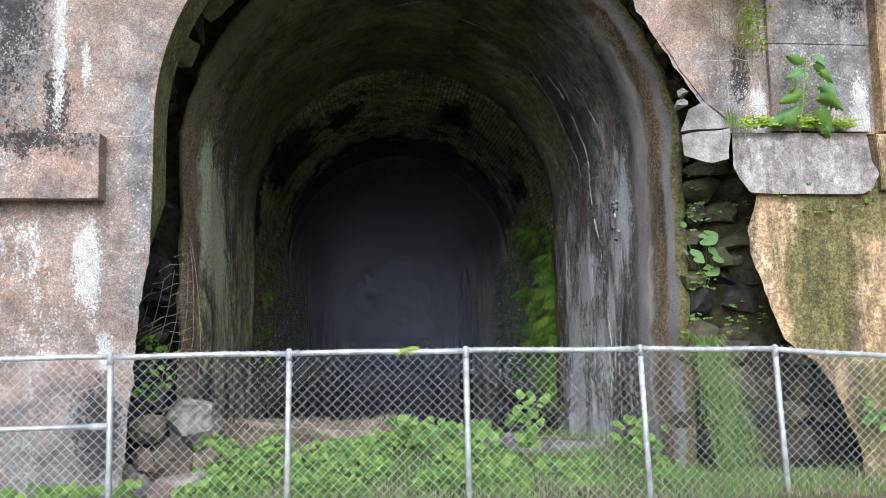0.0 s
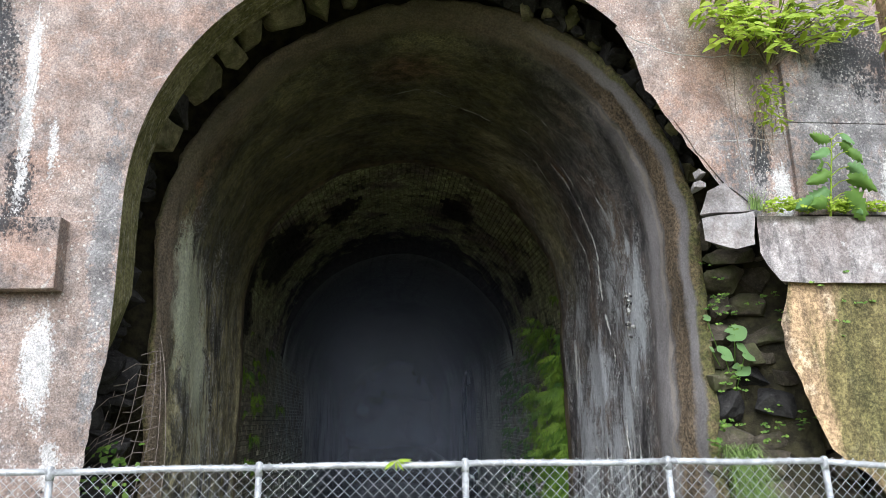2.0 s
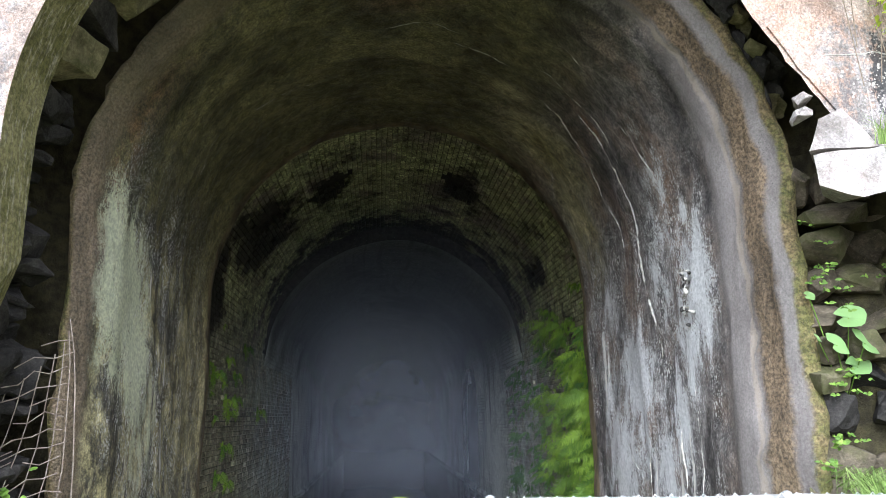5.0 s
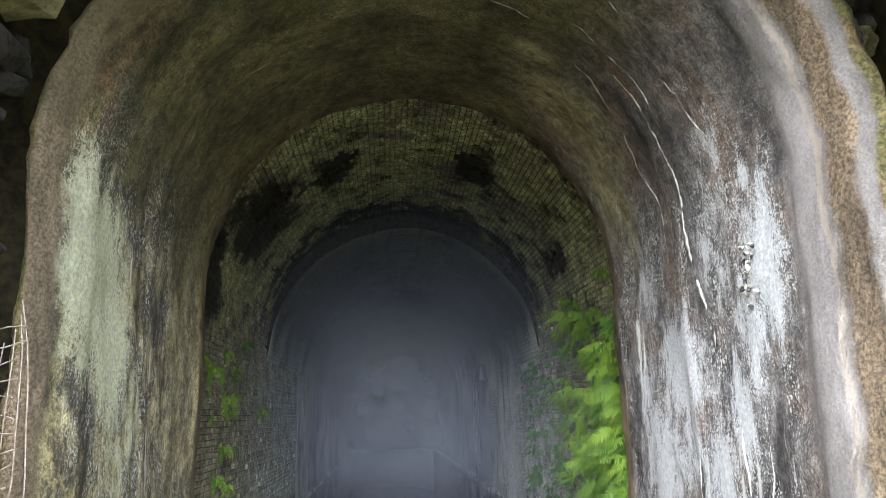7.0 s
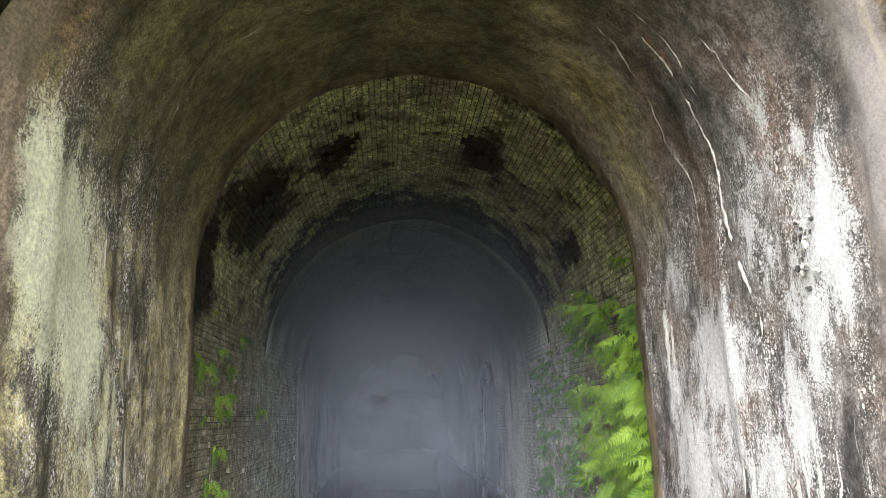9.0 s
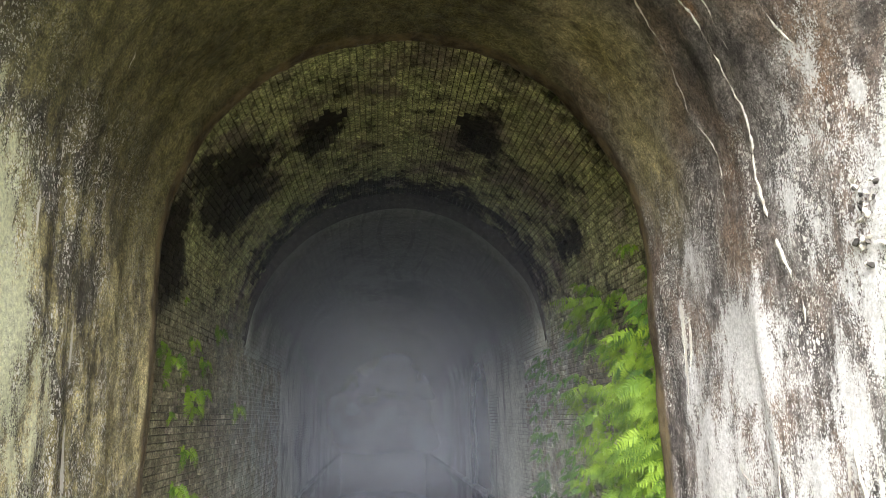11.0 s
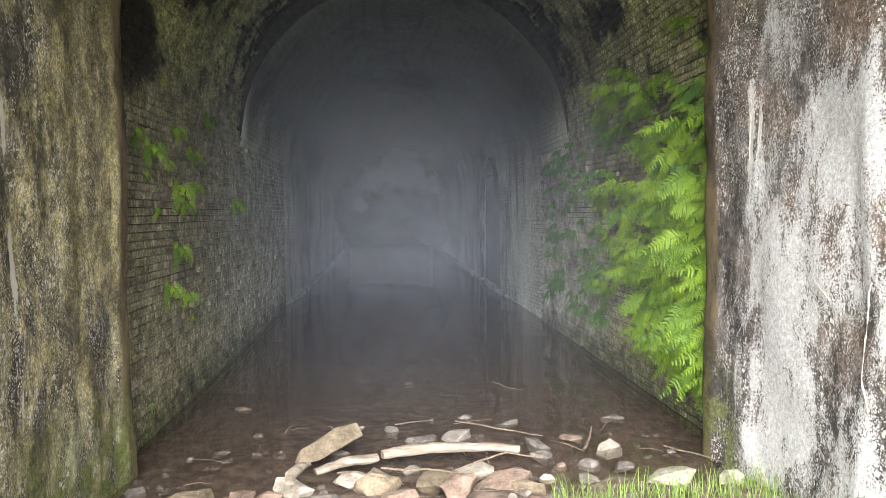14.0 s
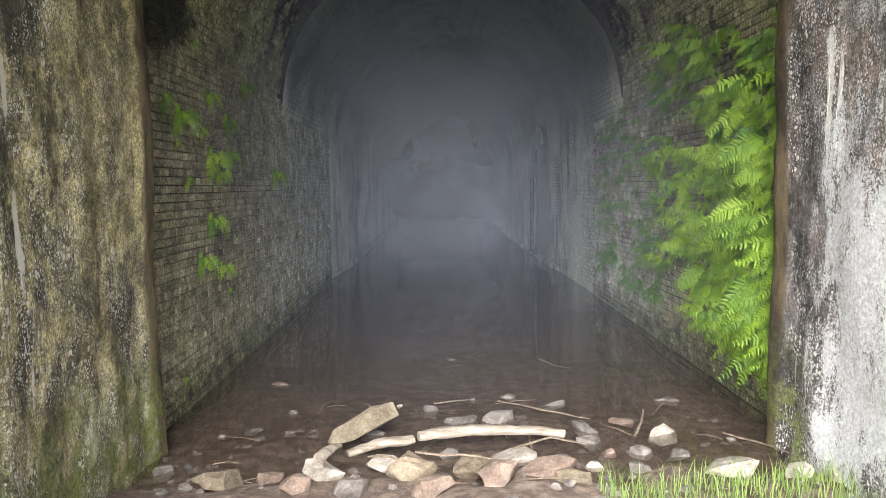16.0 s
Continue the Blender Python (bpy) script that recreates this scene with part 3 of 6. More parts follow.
HILL = plain_material("grassy hillside", (0.05, 0.07, 0.02), (0.1, 0.12, 0.045), 3, dist=0.05)
WATER = water_material()
FERN = leaf_material("bright fern green", (0.035, 0.12, 0.016), (0.31, 0.48, 0.045), 0.3, True)
# darker copy of the fern green, with shade put into its colour
FERN_DARK = leaf_material("shaded fern green", (0.045, 0.13, 0.03), (0.16, 0.31, 0.065), 0.3, True)
LEAF = leaf_material("weed leaf green", (0.045, 0.125, 0.025), (0.27, 0.42, 0.075))
LIME = leaf_material("young lime leaf", (0.26, 0.4, 0.035), (0.52, 0.62, 0.08), 0.45)
BROAD = leaf_material("broad leaf green", (0.12, 0.25, 0.08), (0.26, 0.42, 0.16))
GRASS = leaf_material("grass blade", (0.11, 0.2, 0.045), (0.34, 0.46, 0.14))
STRAW = leaf_material("dead grass straw", (0.28, 0.24, 0.13), (0.42, 0.38, 0.24), 0.2)


# ---- builders ----
def mesh_of(bm, name, material, smooth=False):
    me = bpy.data.meshes.new(name)
    bm.normal_update()
    bm.to_mesh(me)
    bm.free()
    for m in material if isinstance(material, (list, tuple)) else [material]:
        me.materials.append(m)
    if smooth:
        me.shade_smooth()
    return me


def thing(name, bm, material, label, category, group="", kind="", smooth=False):
    return tagged(new(name, mesh_of(bm, name, material, smooth)), label, category, group, kind)


def part(name, bm, material, parent, label="", smooth=False):
    ob = new(name, mesh_of(bm, name, material, smooth))
    ob.parent = parent
    return tagged(ob, label)


def empty(name, place, label, category, group="", kind=""):
    ob = tagged(new(name), label, category, group, kind)
    ob.location = place
    ob.empty_display_size = 0.1
    return ob


def prism(outline, y0, y1, bevel=0.015, back_at=None):
    """A slab with the outline (x, z), from its front y0 to its back y1, with worn front edges; back_at: the outline of its back."""
    bm = bmesh.new()
    front = [bm.verts.new((x, y0, z)) for x, z in outline]
    back = [bm.verts.new((p[0], y1, p[1])) for p in (back_at or outline)]
    face = bm.faces.new(front)
    bm.faces.new(back[::-1])
    n = len(outline)
    for i in range(n):
        bm.faces.new((front[i], back[i], back[(i + 1) % n], front[(i + 1) % n]))
    bmesh.ops.recalc_face_normals(bm, faces=bm.faces[:])
    if bevel:
        bmesh.ops.bevel(bm, geom=list(face.edges), offset=bevel, segments=2, affect="EDGES", clamp_overlap=True)
    bmesh.ops.triangulate(bm, faces=[f for f in bm.faces if len(f.verts) > 4])
    return bm


def ragged(points, step=0.07, amount=0.015, seed=0):
    """The broken line through points, cut into short uneven steps."""
    out = []
    for (x0, z0), (x1, z1) in zip(points, points[1:]):
        count = max(1, int(math.hypot(x1 - x0, z1 - z0) / step))
        for k in range(count):
            f = k / count
            j = noise.noise_vector(Vector((x0 + (x1 - x0) * f, z0 + (z1 - z0) * f, seed)) * 9.0) * amount
            out.append((x0 + (x1 - x0) * f + j.x, z0 + (z1 - z0) * f + j.y))
    return out + [points[-1]]


def tube(path, radius, sides=6, closed_ends=True, bm=None):
    """A bent round bar through the points of path; radius is a number or one for each point."""
    bm = bm or bmesh.new()
    pts = [Vector(p) for p in path]
    radii = radius if isinstance(radius, (list, tuple)) else [radius] * len(pts)
    rings = []
    for i, p in enumerate(pts):
        d = (pts[min(i + 1, len(pts) - 1)] - pts[max(i - 1, 0)]).normalized()
        u = d.cross(Vector((0, 0, 1)) if abs(d.z) < 0.9 else Vector((0, 1, 0))).normalized()
        w = d.cross(u)
        rings.append([bm.verts.new(p + (u * math.cos(a) + w * math.sin(a)) * radii[i]) for a in [2 * math.pi * k / sides for k in range(sides)]])
    for a, b in zip(rings, rings[1:]):
        for k in range(sides):
            bm.faces.new((a[k], a[(k + 1) % sides], b[(k + 1) % sides], b[k]))
    if closed_ends:
        bm.faces.new(rings[0][::-1])
        bm.faces.new(rings[-1])
    return bm


def rock(size, seed, points=15, boxy=0.5, cuts=1):
    """An angular broken stone of that size (x, y, z), round the origin, with chipped edges and rough faces."""
    rnd = random.Random(seed)
    bm = bmesh.new()
    for _ in range(points):
        v = Vector((rnd.gauss(0, 1), rnd.gauss(0, 1), rnd.gauss(0, 1))).normalized()
        box = v / max(abs(v.x), abs(v.y), abs(v.z))
        v = v.lerp(box, boxy) * rnd.uniform(0.82, 1.0)
        bm.verts.new((v.x * size[0] / 2, v.y * size[1] / 2, v.z * size[2] / 2))
    bmesh.ops.convex_hull(bm, input=bm.verts[:])
    bmesh.ops.delete(bm, geom=[v for v in bm.verts if not v.link_faces], context="VERTS")
    bmesh.ops.dissolve_limit(bm, angle_limit=radians(16), verts=bm.verts[:], edges=bm.edges[:])
    bmesh.ops.bevel(bm, geom=bm.edges[:], offset=0.022 * min(size), segments=1, affect="EDGES", clamp_overlap=True)
    bmesh.ops.triangulate(bm, faces=bm.faces[:])
    for limit in (0.3, 0.17)[:cuts + (max(size) > 0.25)]:
        long = [e for e in bm.edges if e.calc_length() > limit * max(size)]
        bmesh.ops.subdivide_edges(bm, edges=long, cuts=1, use_grid_fill=False)
        bmesh.ops.triangulate(bm, faces=bm.faces[:])
    big = max(size)
    for v in bm.verts:
        v.co += noise.noise_vector(v.co * (2.2 / big) + Vector((seed, 0, 0))) * 0.08 * min(size) + noise.noise_vector(v.co * (8 / big) + Vector((seed, 5, 0))) * 0.045 * min(size) + noise.noise_vector(v.co * (21 / big) + Vector((seed, 9, 0))) * 0.02 * min(size)
    return bm


def section(radius, cx, zc, zb, walls=14, arc=40):
    """Points (x, z, nx, nz) of a horseshoe: up the left wall, over the arch, down the right wall; n points inwards."""
    pts = []
    for k in range(walls):
        pts.append((cx - radius, zb + (zc - zb) * k / walls, 1, 0))
    for k in range(arc + 1):
        a = math.pi * (1 - k / arc)
        pts.append((cx + radius * math.cos(a), zc + radius * math.sin(a), -math.cos(a), -math.sin(a)))
    for k in range(1, walls + 1):
        pts.append((cx + radius, zc + (zb - zc) * k / walls, -1, 0))
    return pts


def loft(rows, bands=None):
    """A skin over rows of points; bands: the material's index of each strip."""
    bm = bmesh.new()
    grid = [[bm.verts.new(p) for p in row] for row in rows]
    for i, (a, b) in enumerate(zip(grid, grid[1:])):
        for k in range(len(a) - 1):
            f = bm.faces.new((a[k], b[k], b[k + 1], a[k + 1]))
            f.smooth = True
            if bands:
                f.material_index = bands[i]
    return bm


def fbm(p, scale, octaves=4):
    return noise.fractal(Vector(p) * scale, 1.0, 2.0, octaves)


# ---- ground, water ----
def smooth01(v, a, b):
    f = min(1, max(0, (v - a) / (b - a)))
    return f * f * (3 - 2 * f)


def ground_z(x, y):
    crest = 0.36 - 0.3 * smooth01(x, 0.1, 1.6)
    z = 0.03 + (crest - 0.03) * smooth01(y, 6.0, 7.4)
    z -= (crest + 0.37) * smooth01(y, 7.6, 9.1)
    z -= 0.1 * smooth01(y, 9.7, 10.6) + 0.2 * smooth01(y, 10.6, 15)
    rough = 0.05 if 4 < y < 14 and abs(x) < 6 else 0.02
    return z + rough * fbm((x, y, 0), 1.7, 4)


def spread(stops):
    return [a + (b - a) * k / n for (a, b, n) in stops for k in range(n)] + [stops[-1][1]]


gx = spread([(-400, -40, 5), (-40, -8, 6), (-8, -3, 10), (-3, 4.5, 75), (4.5, 9, 10), (9, 40, 6), (40, 400, 5)])
gy = spread([(-400, -40, 5), (-40, -4, 8), (-4, 4.5, 16), (4.5, 13, 85), (13, 48, 20)])
bm = bmesh.new()
grid = [[bm.verts.new((x, y, ground_z(x, y))) for x in gx] for y in gy]
for a, b in zip(grid, grid[1:]):
    for k in range(len(gx) - 1):
        bm.faces.new((a[k], a[k + 1], b[k + 1], b[k])).smooth = True
thing("ground", bm, EARTH, "brown earth and silt with litter before the tunnel mouth", "ground", kind="structure")

bm = bmesh.new()
bmesh.ops.create_grid(bm, x_segments=2, y_segments=2, size=1)
for v in bm.verts:
    v.co = (0.49 + v.co.x * 2.46, 28.0 + v.co.y * 19.6, WATER_Z)
water = thing("water", bm, WATER, "still shallow brown water on the tunnel floor", "water", kind="structure")
water.visible_shadow = False

# ---- portal wall ----
ARCH_X, ARCH_Z, ARCH_R = 0.48, 2.98, 2.21
arc = [(ARCH_X + ARCH_R * math.cos(a), ARCH_Z + ARCH_R * math.sin(a)) for a in [radians(180 - k * 3) for k in range(1, 46)]]
left_edge = ragged([(-1.97, -0.6), (-1.9, 0.3), (-1.83, 1.2), (-1.8, 1.55), (-1.74, 2.08)], 0.06, 0.03, 1) + [(-1.73, 2.4), (-1.73, 2.8)]
broken = ragged([(2.03, 4.52), (2.15, 4.3), (2.24, 3.98), (2.4, 3.74), (2.57, 3.46), (2.76, 3.18), (2.88, 3.06), (3.02, 2.93)], 0.05, 0.022, 2)
outline = [(-9, -0.6)] + left_edge + arc + broken + [(9, 2.93), (9, 8.5), (-9, 8.5)]
undercut = [(x + 0.3, z + 0.12) if (x, z) in broken else (x - 0.3 * smooth01(z, 2.4, 1.5), z) if (x, z) in left_edge else (x + 0.3 * smooth01(x, 0.9, 1.9), z + 0.12 * smooth01(x, 0.9, 1.9)) if (x, z) in arc else (x, z) for x, z in outline]
bm = prism(outline, 5.82, 6.17, 0, undercut)
for f in bm.faces:
    c = f.calc_center_median()
    if abs(f.normal.y) < 0.5 and c.x < 2.2 and -2.2 < c.x and c.z < 6 and c.y > 5.84:
        f.material_index = 1
portal = thing("wall_portal", bm, [FACADE, REVEAL], "weathered pinkish concrete portal wall with a broken arch", "wall", kind="structure")
part("band_course", prism(ragged([(-9, 2.36), (-2.08, 2.36)], 0.3, 0.006, 3) + ragged([(-2.08, 2.36), (-2.08, 2.86)], 0.1, 0.006, 4)[1:] + [(-9, 2.86)], 5.67, 5.825, 0.004), FACADE, portal, "projecting concrete band with black lichen")
part("pilaster_block", prism([(3.37, 2.94), (4.24, 2.94), (4.25, 3.698), (3.36, 3.703)], 5.775, 5.825, 0.003), FACADE, portal)
part("pilaster_block", prism([(3.36, 3.706), (4.25, 3.702), (4.26, 6.0), (3.36, 6.0)], 5.772, 5.825, 0.003), FACADE, portal)
part("side_pier", prism([(4.31, 2.93), (5.2, 2.93), (5.2, 7.0), (4.3, 7.0)], 5.70, 5.825, 0.008), MOSSY_SLAB, portal, "ochre stained rough pier")
part("wall_patch", prism(ragged([(2.44, 3.72), (2.6, 3.46), (2.8, 3.19), (2.98, 3.05), (3.0, 3.55)], 0.08, 0.01, 6) + [(2.75, 3.53)], 5.806, 5.825, 0), FACADE, portal)

# pale cracks and old joints in the wall face
for k, (pts, width) in enumerate((([(2.6, 3.53), (2.8, 3.56), (3.07, 3.58), (3.34, 3.57)], 0.007), ([(2.98, 3.57), (3.0, 3.3), (3.03, 3.03)], 0.006), ([(2.77, 3.25), (2.9, 3.22), (3.01, 3.2)], 0.006), ([(-2.06, 2.87), (-1.95, 2.87), (-1.76, 2.9)], 0.004), ([(-1.76, 2.12), (-1.84, 2.07), (-1.93, 2.05)], 0.004),
                                  ([(-2.46, 4.6), (-2.43, 4.0), (-2.5, 3.4)], 0.006), ([(2.1, 4.45), (2.5, 4.3), (2.75, 4.28), (3.3, 4.32)], 0.007))):
    path = [(x, 5.819 + 0.001 * math.sin(x * 50), z) for x, z in ragged(pts, 0.03, 0.02, 40 + k)]
    part("crack", tube(path, [width * (0.35 + 0.5 * abs(noise.noise(Vector(p) * 9)) + 0.3 * abs(noise.noise(Vector(p) * 31))) for p in path], 5), CALCITE, portal, "pale lime-filled crack")

# broken lower wall under the ledge
low = ragged([(3.16, 2.38), (3.07, 2.08), (3.1, 1.85), (3.17, 1.66), (3.24, 1.45), (3.33, 1.2), (3.46, 1.1), (3.60, 1.0), (3.74, 0.8), (3.81, 0.63), (3.9, 0.4), (3.95, 0.2), (4.0, -0.5)], 0.06, 0.02, 7)
part("lower_wall", prism(low + [(9, -0.5), (9, 2.5), (3.2, 2.5)], 5.735, 6.2, 0, [(x + 0.36, z + 0.06) for x, z in low] + [(9, -0.5), (9, 2.5), (3.5, 2.5)]), MOSSY_SLAB, portal, "eroded ochre wall stained with moss")
ledge = ragged([(2.95, 2.9), (2.95, 2.62), (3.0, 2.52), (3.08, 2.40), (3.2, 2.39), (4.08, 2.385), (4.16, 2.44), (4.22, 2.56), (4.16, 2.66), (4.13, 2.9)], 0.09, 0.012, 8)
part("ledge_block", prism(ledge, 5.68, 6.0, 0, [(3.75 + (x - 3.75) * 0.68, z + 0.03) for x, z in ledge]), LEDGE, portal, "grey concrete ledge block broken at both ends")
part("ledge_block", prism([(4.24, 2.42), (9, 2.42), (9, 2.9), (4.22, 2.9)], 5.68, 6.1, 0.008), MOSSY_SLAB, portal)

# broken stones wedged at the end of the ledge
for name, pts, y0 in (("wedged_stone", [(2.53, 2.7), (2.76, 2.64), (2.9, 2.67), (2.93, 2.93), (2.7, 2.9), (2.51, 2.87)], 5.66),
                      ("wedged_stone", [(2.52, 2.91), (2.72, 2.935), (2.93, 2.945), (2.86, 3.04), (2.74, 3.17), (2.6, 3.1)], 5.70)):
    edge = ragged(pts + [pts[0]], 0.06, 0.012, 9)[:-1]
    thing(name, prism(edge, y0, y0 + 0.34, 0, [(2.92 + (x - 2.92) * 0.4, pts[-1][1] + (z - pts[-1][1]) * 0.7) for x, z in edge]), WHITE_STONE, "pale broken concrete lump wedged beside the ledge", "stone", "wedged stones")

for k, (x, z, w) in enumerate(((2.6, 3.17, 0.14), (2.63, 3.27, 0.12))):
    thing("wedged_stone", rock((w, 0.16, w * 0.85), 80 + k, 14, 0.6), WHITE_STONE, "small pale stone lodged in the broken arch", "stone", "wedged stones").matrix_basis = pose(x, 5.86, z, 0, 10 * k, 20)

# ---- shotcrete lining behind the portal ----
LX, LZ = 0.45, 2.9


def mouth_y(x):
    return 6.67 - 0.155 * (x - LX)


def lining_r(y):
    return 2.09 + 0.15 * smooth01(y, 6.6, 10.6)


def lining_point(k_point, y, r_add=0.0):
    x, z, nx, nz = k_point
    d = 0.035 * fbm((x * 1.3, y * 0.9, z * 0.8), 1.1, 4) + 0.012 * fbm((x, y, z), 5, 3) - r_add
    d += 0.03 * smooth01(y, 10.45, 10.6) - 0.01 * math.exp(-(((y - 9.95 - 0.12 * fbm((x, z, 7), 0.7, 3)) / 0.07) ** 2)) + 0.025 * math.exp(-(((y - 8.75 - 0.25 * fbm((x, z, 9), 0.6, 3)) / 0.1) ** 2))
    return (x + nx * d, y, z + nz * d)


rows, along = [], []
lips = [(0.0, 0.27, -0.3), (-0.06, 0.24, -0.24), (-0.08, 0.2, -0.18), (-0.05, 0.155, -0.1), (0.02, 0.12, 0.0), (0.05, 0.10, 0.04), (0.1, 0.088, 0.1), (0.15, 0.075, 0.15), (0.21, 0.06, 0.21), (0.27, 0.045, 0.27), (0.32, 0.03, 0.32), (0.5, 0.0, 0.5)]
for dy, dr, d in lips:
    row = []
    for x, z, nx, nz in section(2.09, LX, LZ, -0.9, 30, 80):
        rough = 0.5 if 0.02 < d < 0.3 or d < -0.15 else 0.15
        yy = mouth_y(x) + dy + 0.04 * fbm((x * 2, z * 2, 3), 1.5, 3) + rough * 0.05 * fbm((x * 9, z * 9, d * 20), 1.2, 3)
        row.append(lining_point((x, z, nx, nz), yy, dr * (0.75 if x < LX else 1.0) + 0.02 * fbm((x * 3, z * 3, dr * 9), 1.2, 3) + rough * 0.04 * fbm((z * 11, x * 11, d * 23), 1.1, 3)))
    rows.append(row)
    along.append(d)
for k in range(1, 67):
    rows.append([lining_point(p, mouth_y(p[0]) + 0.5 + (10.22 - mouth_y(p[0])) * k / 66) for p in section(lining_r(7.3 + 3.42 * k / 66), LX, LZ, -0.9, 30, 80)])
    along.append(0.5 + 3.6 * k / 66)
for yy, dr in ((10.78, 0.02), (10.80, 0.06), (10.79, 0.3)):
    rows.append([lining_point(p, yy, dr) for p in section(lining_r(yy), LX, LZ, -0.9, 30, 80)])
    along.append(4.2 + dr)
ROUND = [-7.175 + 3.8 * k / 30 for k in range(30)] + [-3.375 + 6.75 * k / 80 for k in range(81)] + [3.375 + 3.8 * k / 30 for k in range(1, 31)]
skin = loft(rows)
uv = skin.loops.layers.uv.new("around")
skin.verts.index_update()
for f in skin.faces:
    for loop in f.loops:
        i, k = divmod(loop.vert.index, len(ROUND))
        loop[uv].uv = (ROUND[k], along[i])
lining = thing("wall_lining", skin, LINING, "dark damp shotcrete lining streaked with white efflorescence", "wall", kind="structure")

# chalky seams that stand out along cracks in the lining
def on_lining(c, y, lift=0.004):
    """c: metres round the arch from its crown, negative on the left; the walls begin at 3.375."""
    r = lining_r(y)
    if abs(c) > 3.375:
        side = 1 if c > 0 else -1
        p = (LX + side * r, LZ - (abs(c) - 3.375), -side, 0)
    else:
        a = math.pi / 2 - c / 2.149
        p = (LX + r * math.cos(a), LZ + r * math.sin(a), -math.cos(a), -math.sin(a))
    return Vector(lining_point(p, y, -lift))


def seam(points, width, seed, rough=1.0):
    path = []
    for (c0, y0), (c1, y1) in zip(points, points[1:]):
        count = max(5, int(math.hypot(c1 - c0, y1 - y0) / 0.025))
        for k in range(count):
            f = k / count
            c, y = c0 + (c1 - c0) * f, y0 + (y1 - y0) * f
            j = noise.noise_vector(Vector((c * 3, y * 3, seed))) * 0.05 * rough + noise.noise_vector(Vector((c * 14, y * 14, seed))) * 0.022 * rough
            path.append(on_lining(c + j.x, y + j.y, 0.0))
    radii = [width * 0.8 * min(1.0, max(0.06, 0.34 + noise.noise(p * 6) * 1.3 + noise.noise(p * 29) * 0.9)) * min(1, (i + 1) / 5, (len(path) - i) / 5) for i, p in enumerate(path)]
    part("calcite_seam", tube(path, radii, 5), CALCITE, lining, "thin raised white calcite seam")


for s, (width, rough, pts) in enumerate((
        (0.010, 1.0, [(-0.85, 9.05), (-1.35, 9.0), (-1.76, 8.85), (-2.27, 8.86), (-2.68, 8.95), (-2.95, 8.95)]),
        (0.007, 1.0, [(-1.7, 8.75), (-2.1, 8.66), (-2.4, 8.62)]),
        (0.006, 0.5, [(-2.87, 8.62), (-3.35, 8.66), (-3.81, 8.71), (-4.5, 8.86)]),
        (0.006, 0.6, [(-2.49, 9.06), (-2.8, 9.0), (-3.04, 8.94)]),
        (0.005, 0.8, [(-2.2, 10.05), (-2.36, 10.05), (-2.32, 10.24), (-2.45, 10.3)]),
        (0.006, 0.8, [(-5.22, 9.3), (-5.17, 9.65), (-5.22, 10.1), (-5.05, 10.62)]),
        (0.006, 0.8, [(-5.37, 9.05), (-5.41, 9.36), (-5.38, 9.72)]),
        (0.009, 0.4, [(-4.6, 8.98), (-5.1, 9.02)]),
        (0.012, 0.8, [(1.15, 10.1), (1.64, 10.08), (1.85, 10.06), (2.03, 10.12)]),
        (0.006, 0.8, [(1.9, 10.0), (2.05, 10.3), (2.2, 10.45)]),
        (0.009, 0.8, [(0.45, 8.36), (0.8, 8.42), (1.08, 8.51)]),
        (0.010, 0.8, [(1.35, 7.62), (1.55, 7.7), (1.71, 7.74)]),
        (0.011, 0.8, [(1.42, 8.72), (1.69, 8.82), (2.04, 8.99), (2.35, 9.12), (2.6, 9.18), (2.95, 9.05), (3.24, 9.06), (3.66, 8.94)]),
        (0.017, 0.6, [(1.84, 8.5), (2.1, 8.46), (2.52, 8.5), (2.9, 8.48), (3.3, 8.54), (3.55, 8.46), (3.8, 8.38), (4.1, 8.26), (4.31, 8.23)]),
        (0.007, 0.8, [(1.3, 8.2), (1.7, 8.3), (2.1, 8.28), (2.5, 8.3)]),
        (0.008, 0.8, [(2.2, 7.9), (2.6, 7.85), (2.95, 7.7)]),
        (0.005, 1.3, [(3.19, 10.38), (3.4, 10.2), (3.72, 10.1), (3.74, 9.75), (3.76, 9.35), (3.7, 8.95), (3.72, 8.6)]),
        (0.005, 1.0, [(3.5, 9.75), (3.62, 9.55), (3.76, 9.4)]),
        (0.006, 1.0, [(4.66, 10.42), (4.7, 9.95), (4.74, 9.5), (4.78, 9.1)]),
        (0.009, 0.4, [(3.95, 10.08), (4.3, 10.1), (4.75, 10.1)]),
        (0.007, 0.4, [(3.9, 10.0), (4.25, 9.98), (4.5, 10.0)]),
        (0.012, 0.7, [(4.7, 7.95), (5.2, 7.85), (5.7, 7.9)]),
        (0.011, 0.7, [(4.5, 7.55), (5.0, 7.5), (5.6, 7.6)]),
        (0.010, 0.7, [(5.1, 8.7), (5.5, 8.75), (5.9, 8.7)]),
        (0.006, 1.2, [(5.0, 9.6), (5.1, 9.3), (5.35, 9.0), (5.3, 8.7)]),
        (0.006, 1.2, [(3.9, 7.15), (3.95, 6.95), (4.0, 6.8)]),
        (0.006, 1.0, [(-0.2, 8.15), (0.2, 8.1), (0.5, 8.2)]))):
    seam(pts, width, s, rough)
flakes = random.Random(19)
for k in range(26):                                     # loose chunks of crust beside the largest white patch
    p = on_lining(3.62 + 0.5 * flakes.random(), 7.52 + flakes.gauss(0, 0.05), 0.004)
    part("crust_flake", rock((flakes.uniform(0.02, 0.06), flakes.uniform(0.02, 0.06), flakes.uniform(0.02, 0.05)), 960 + k, 12, 0.4), CALCITE if k % 3 else DARK_STONE, lining, "loose flake of crust").matrix_basis = Matrix.Translation(p)

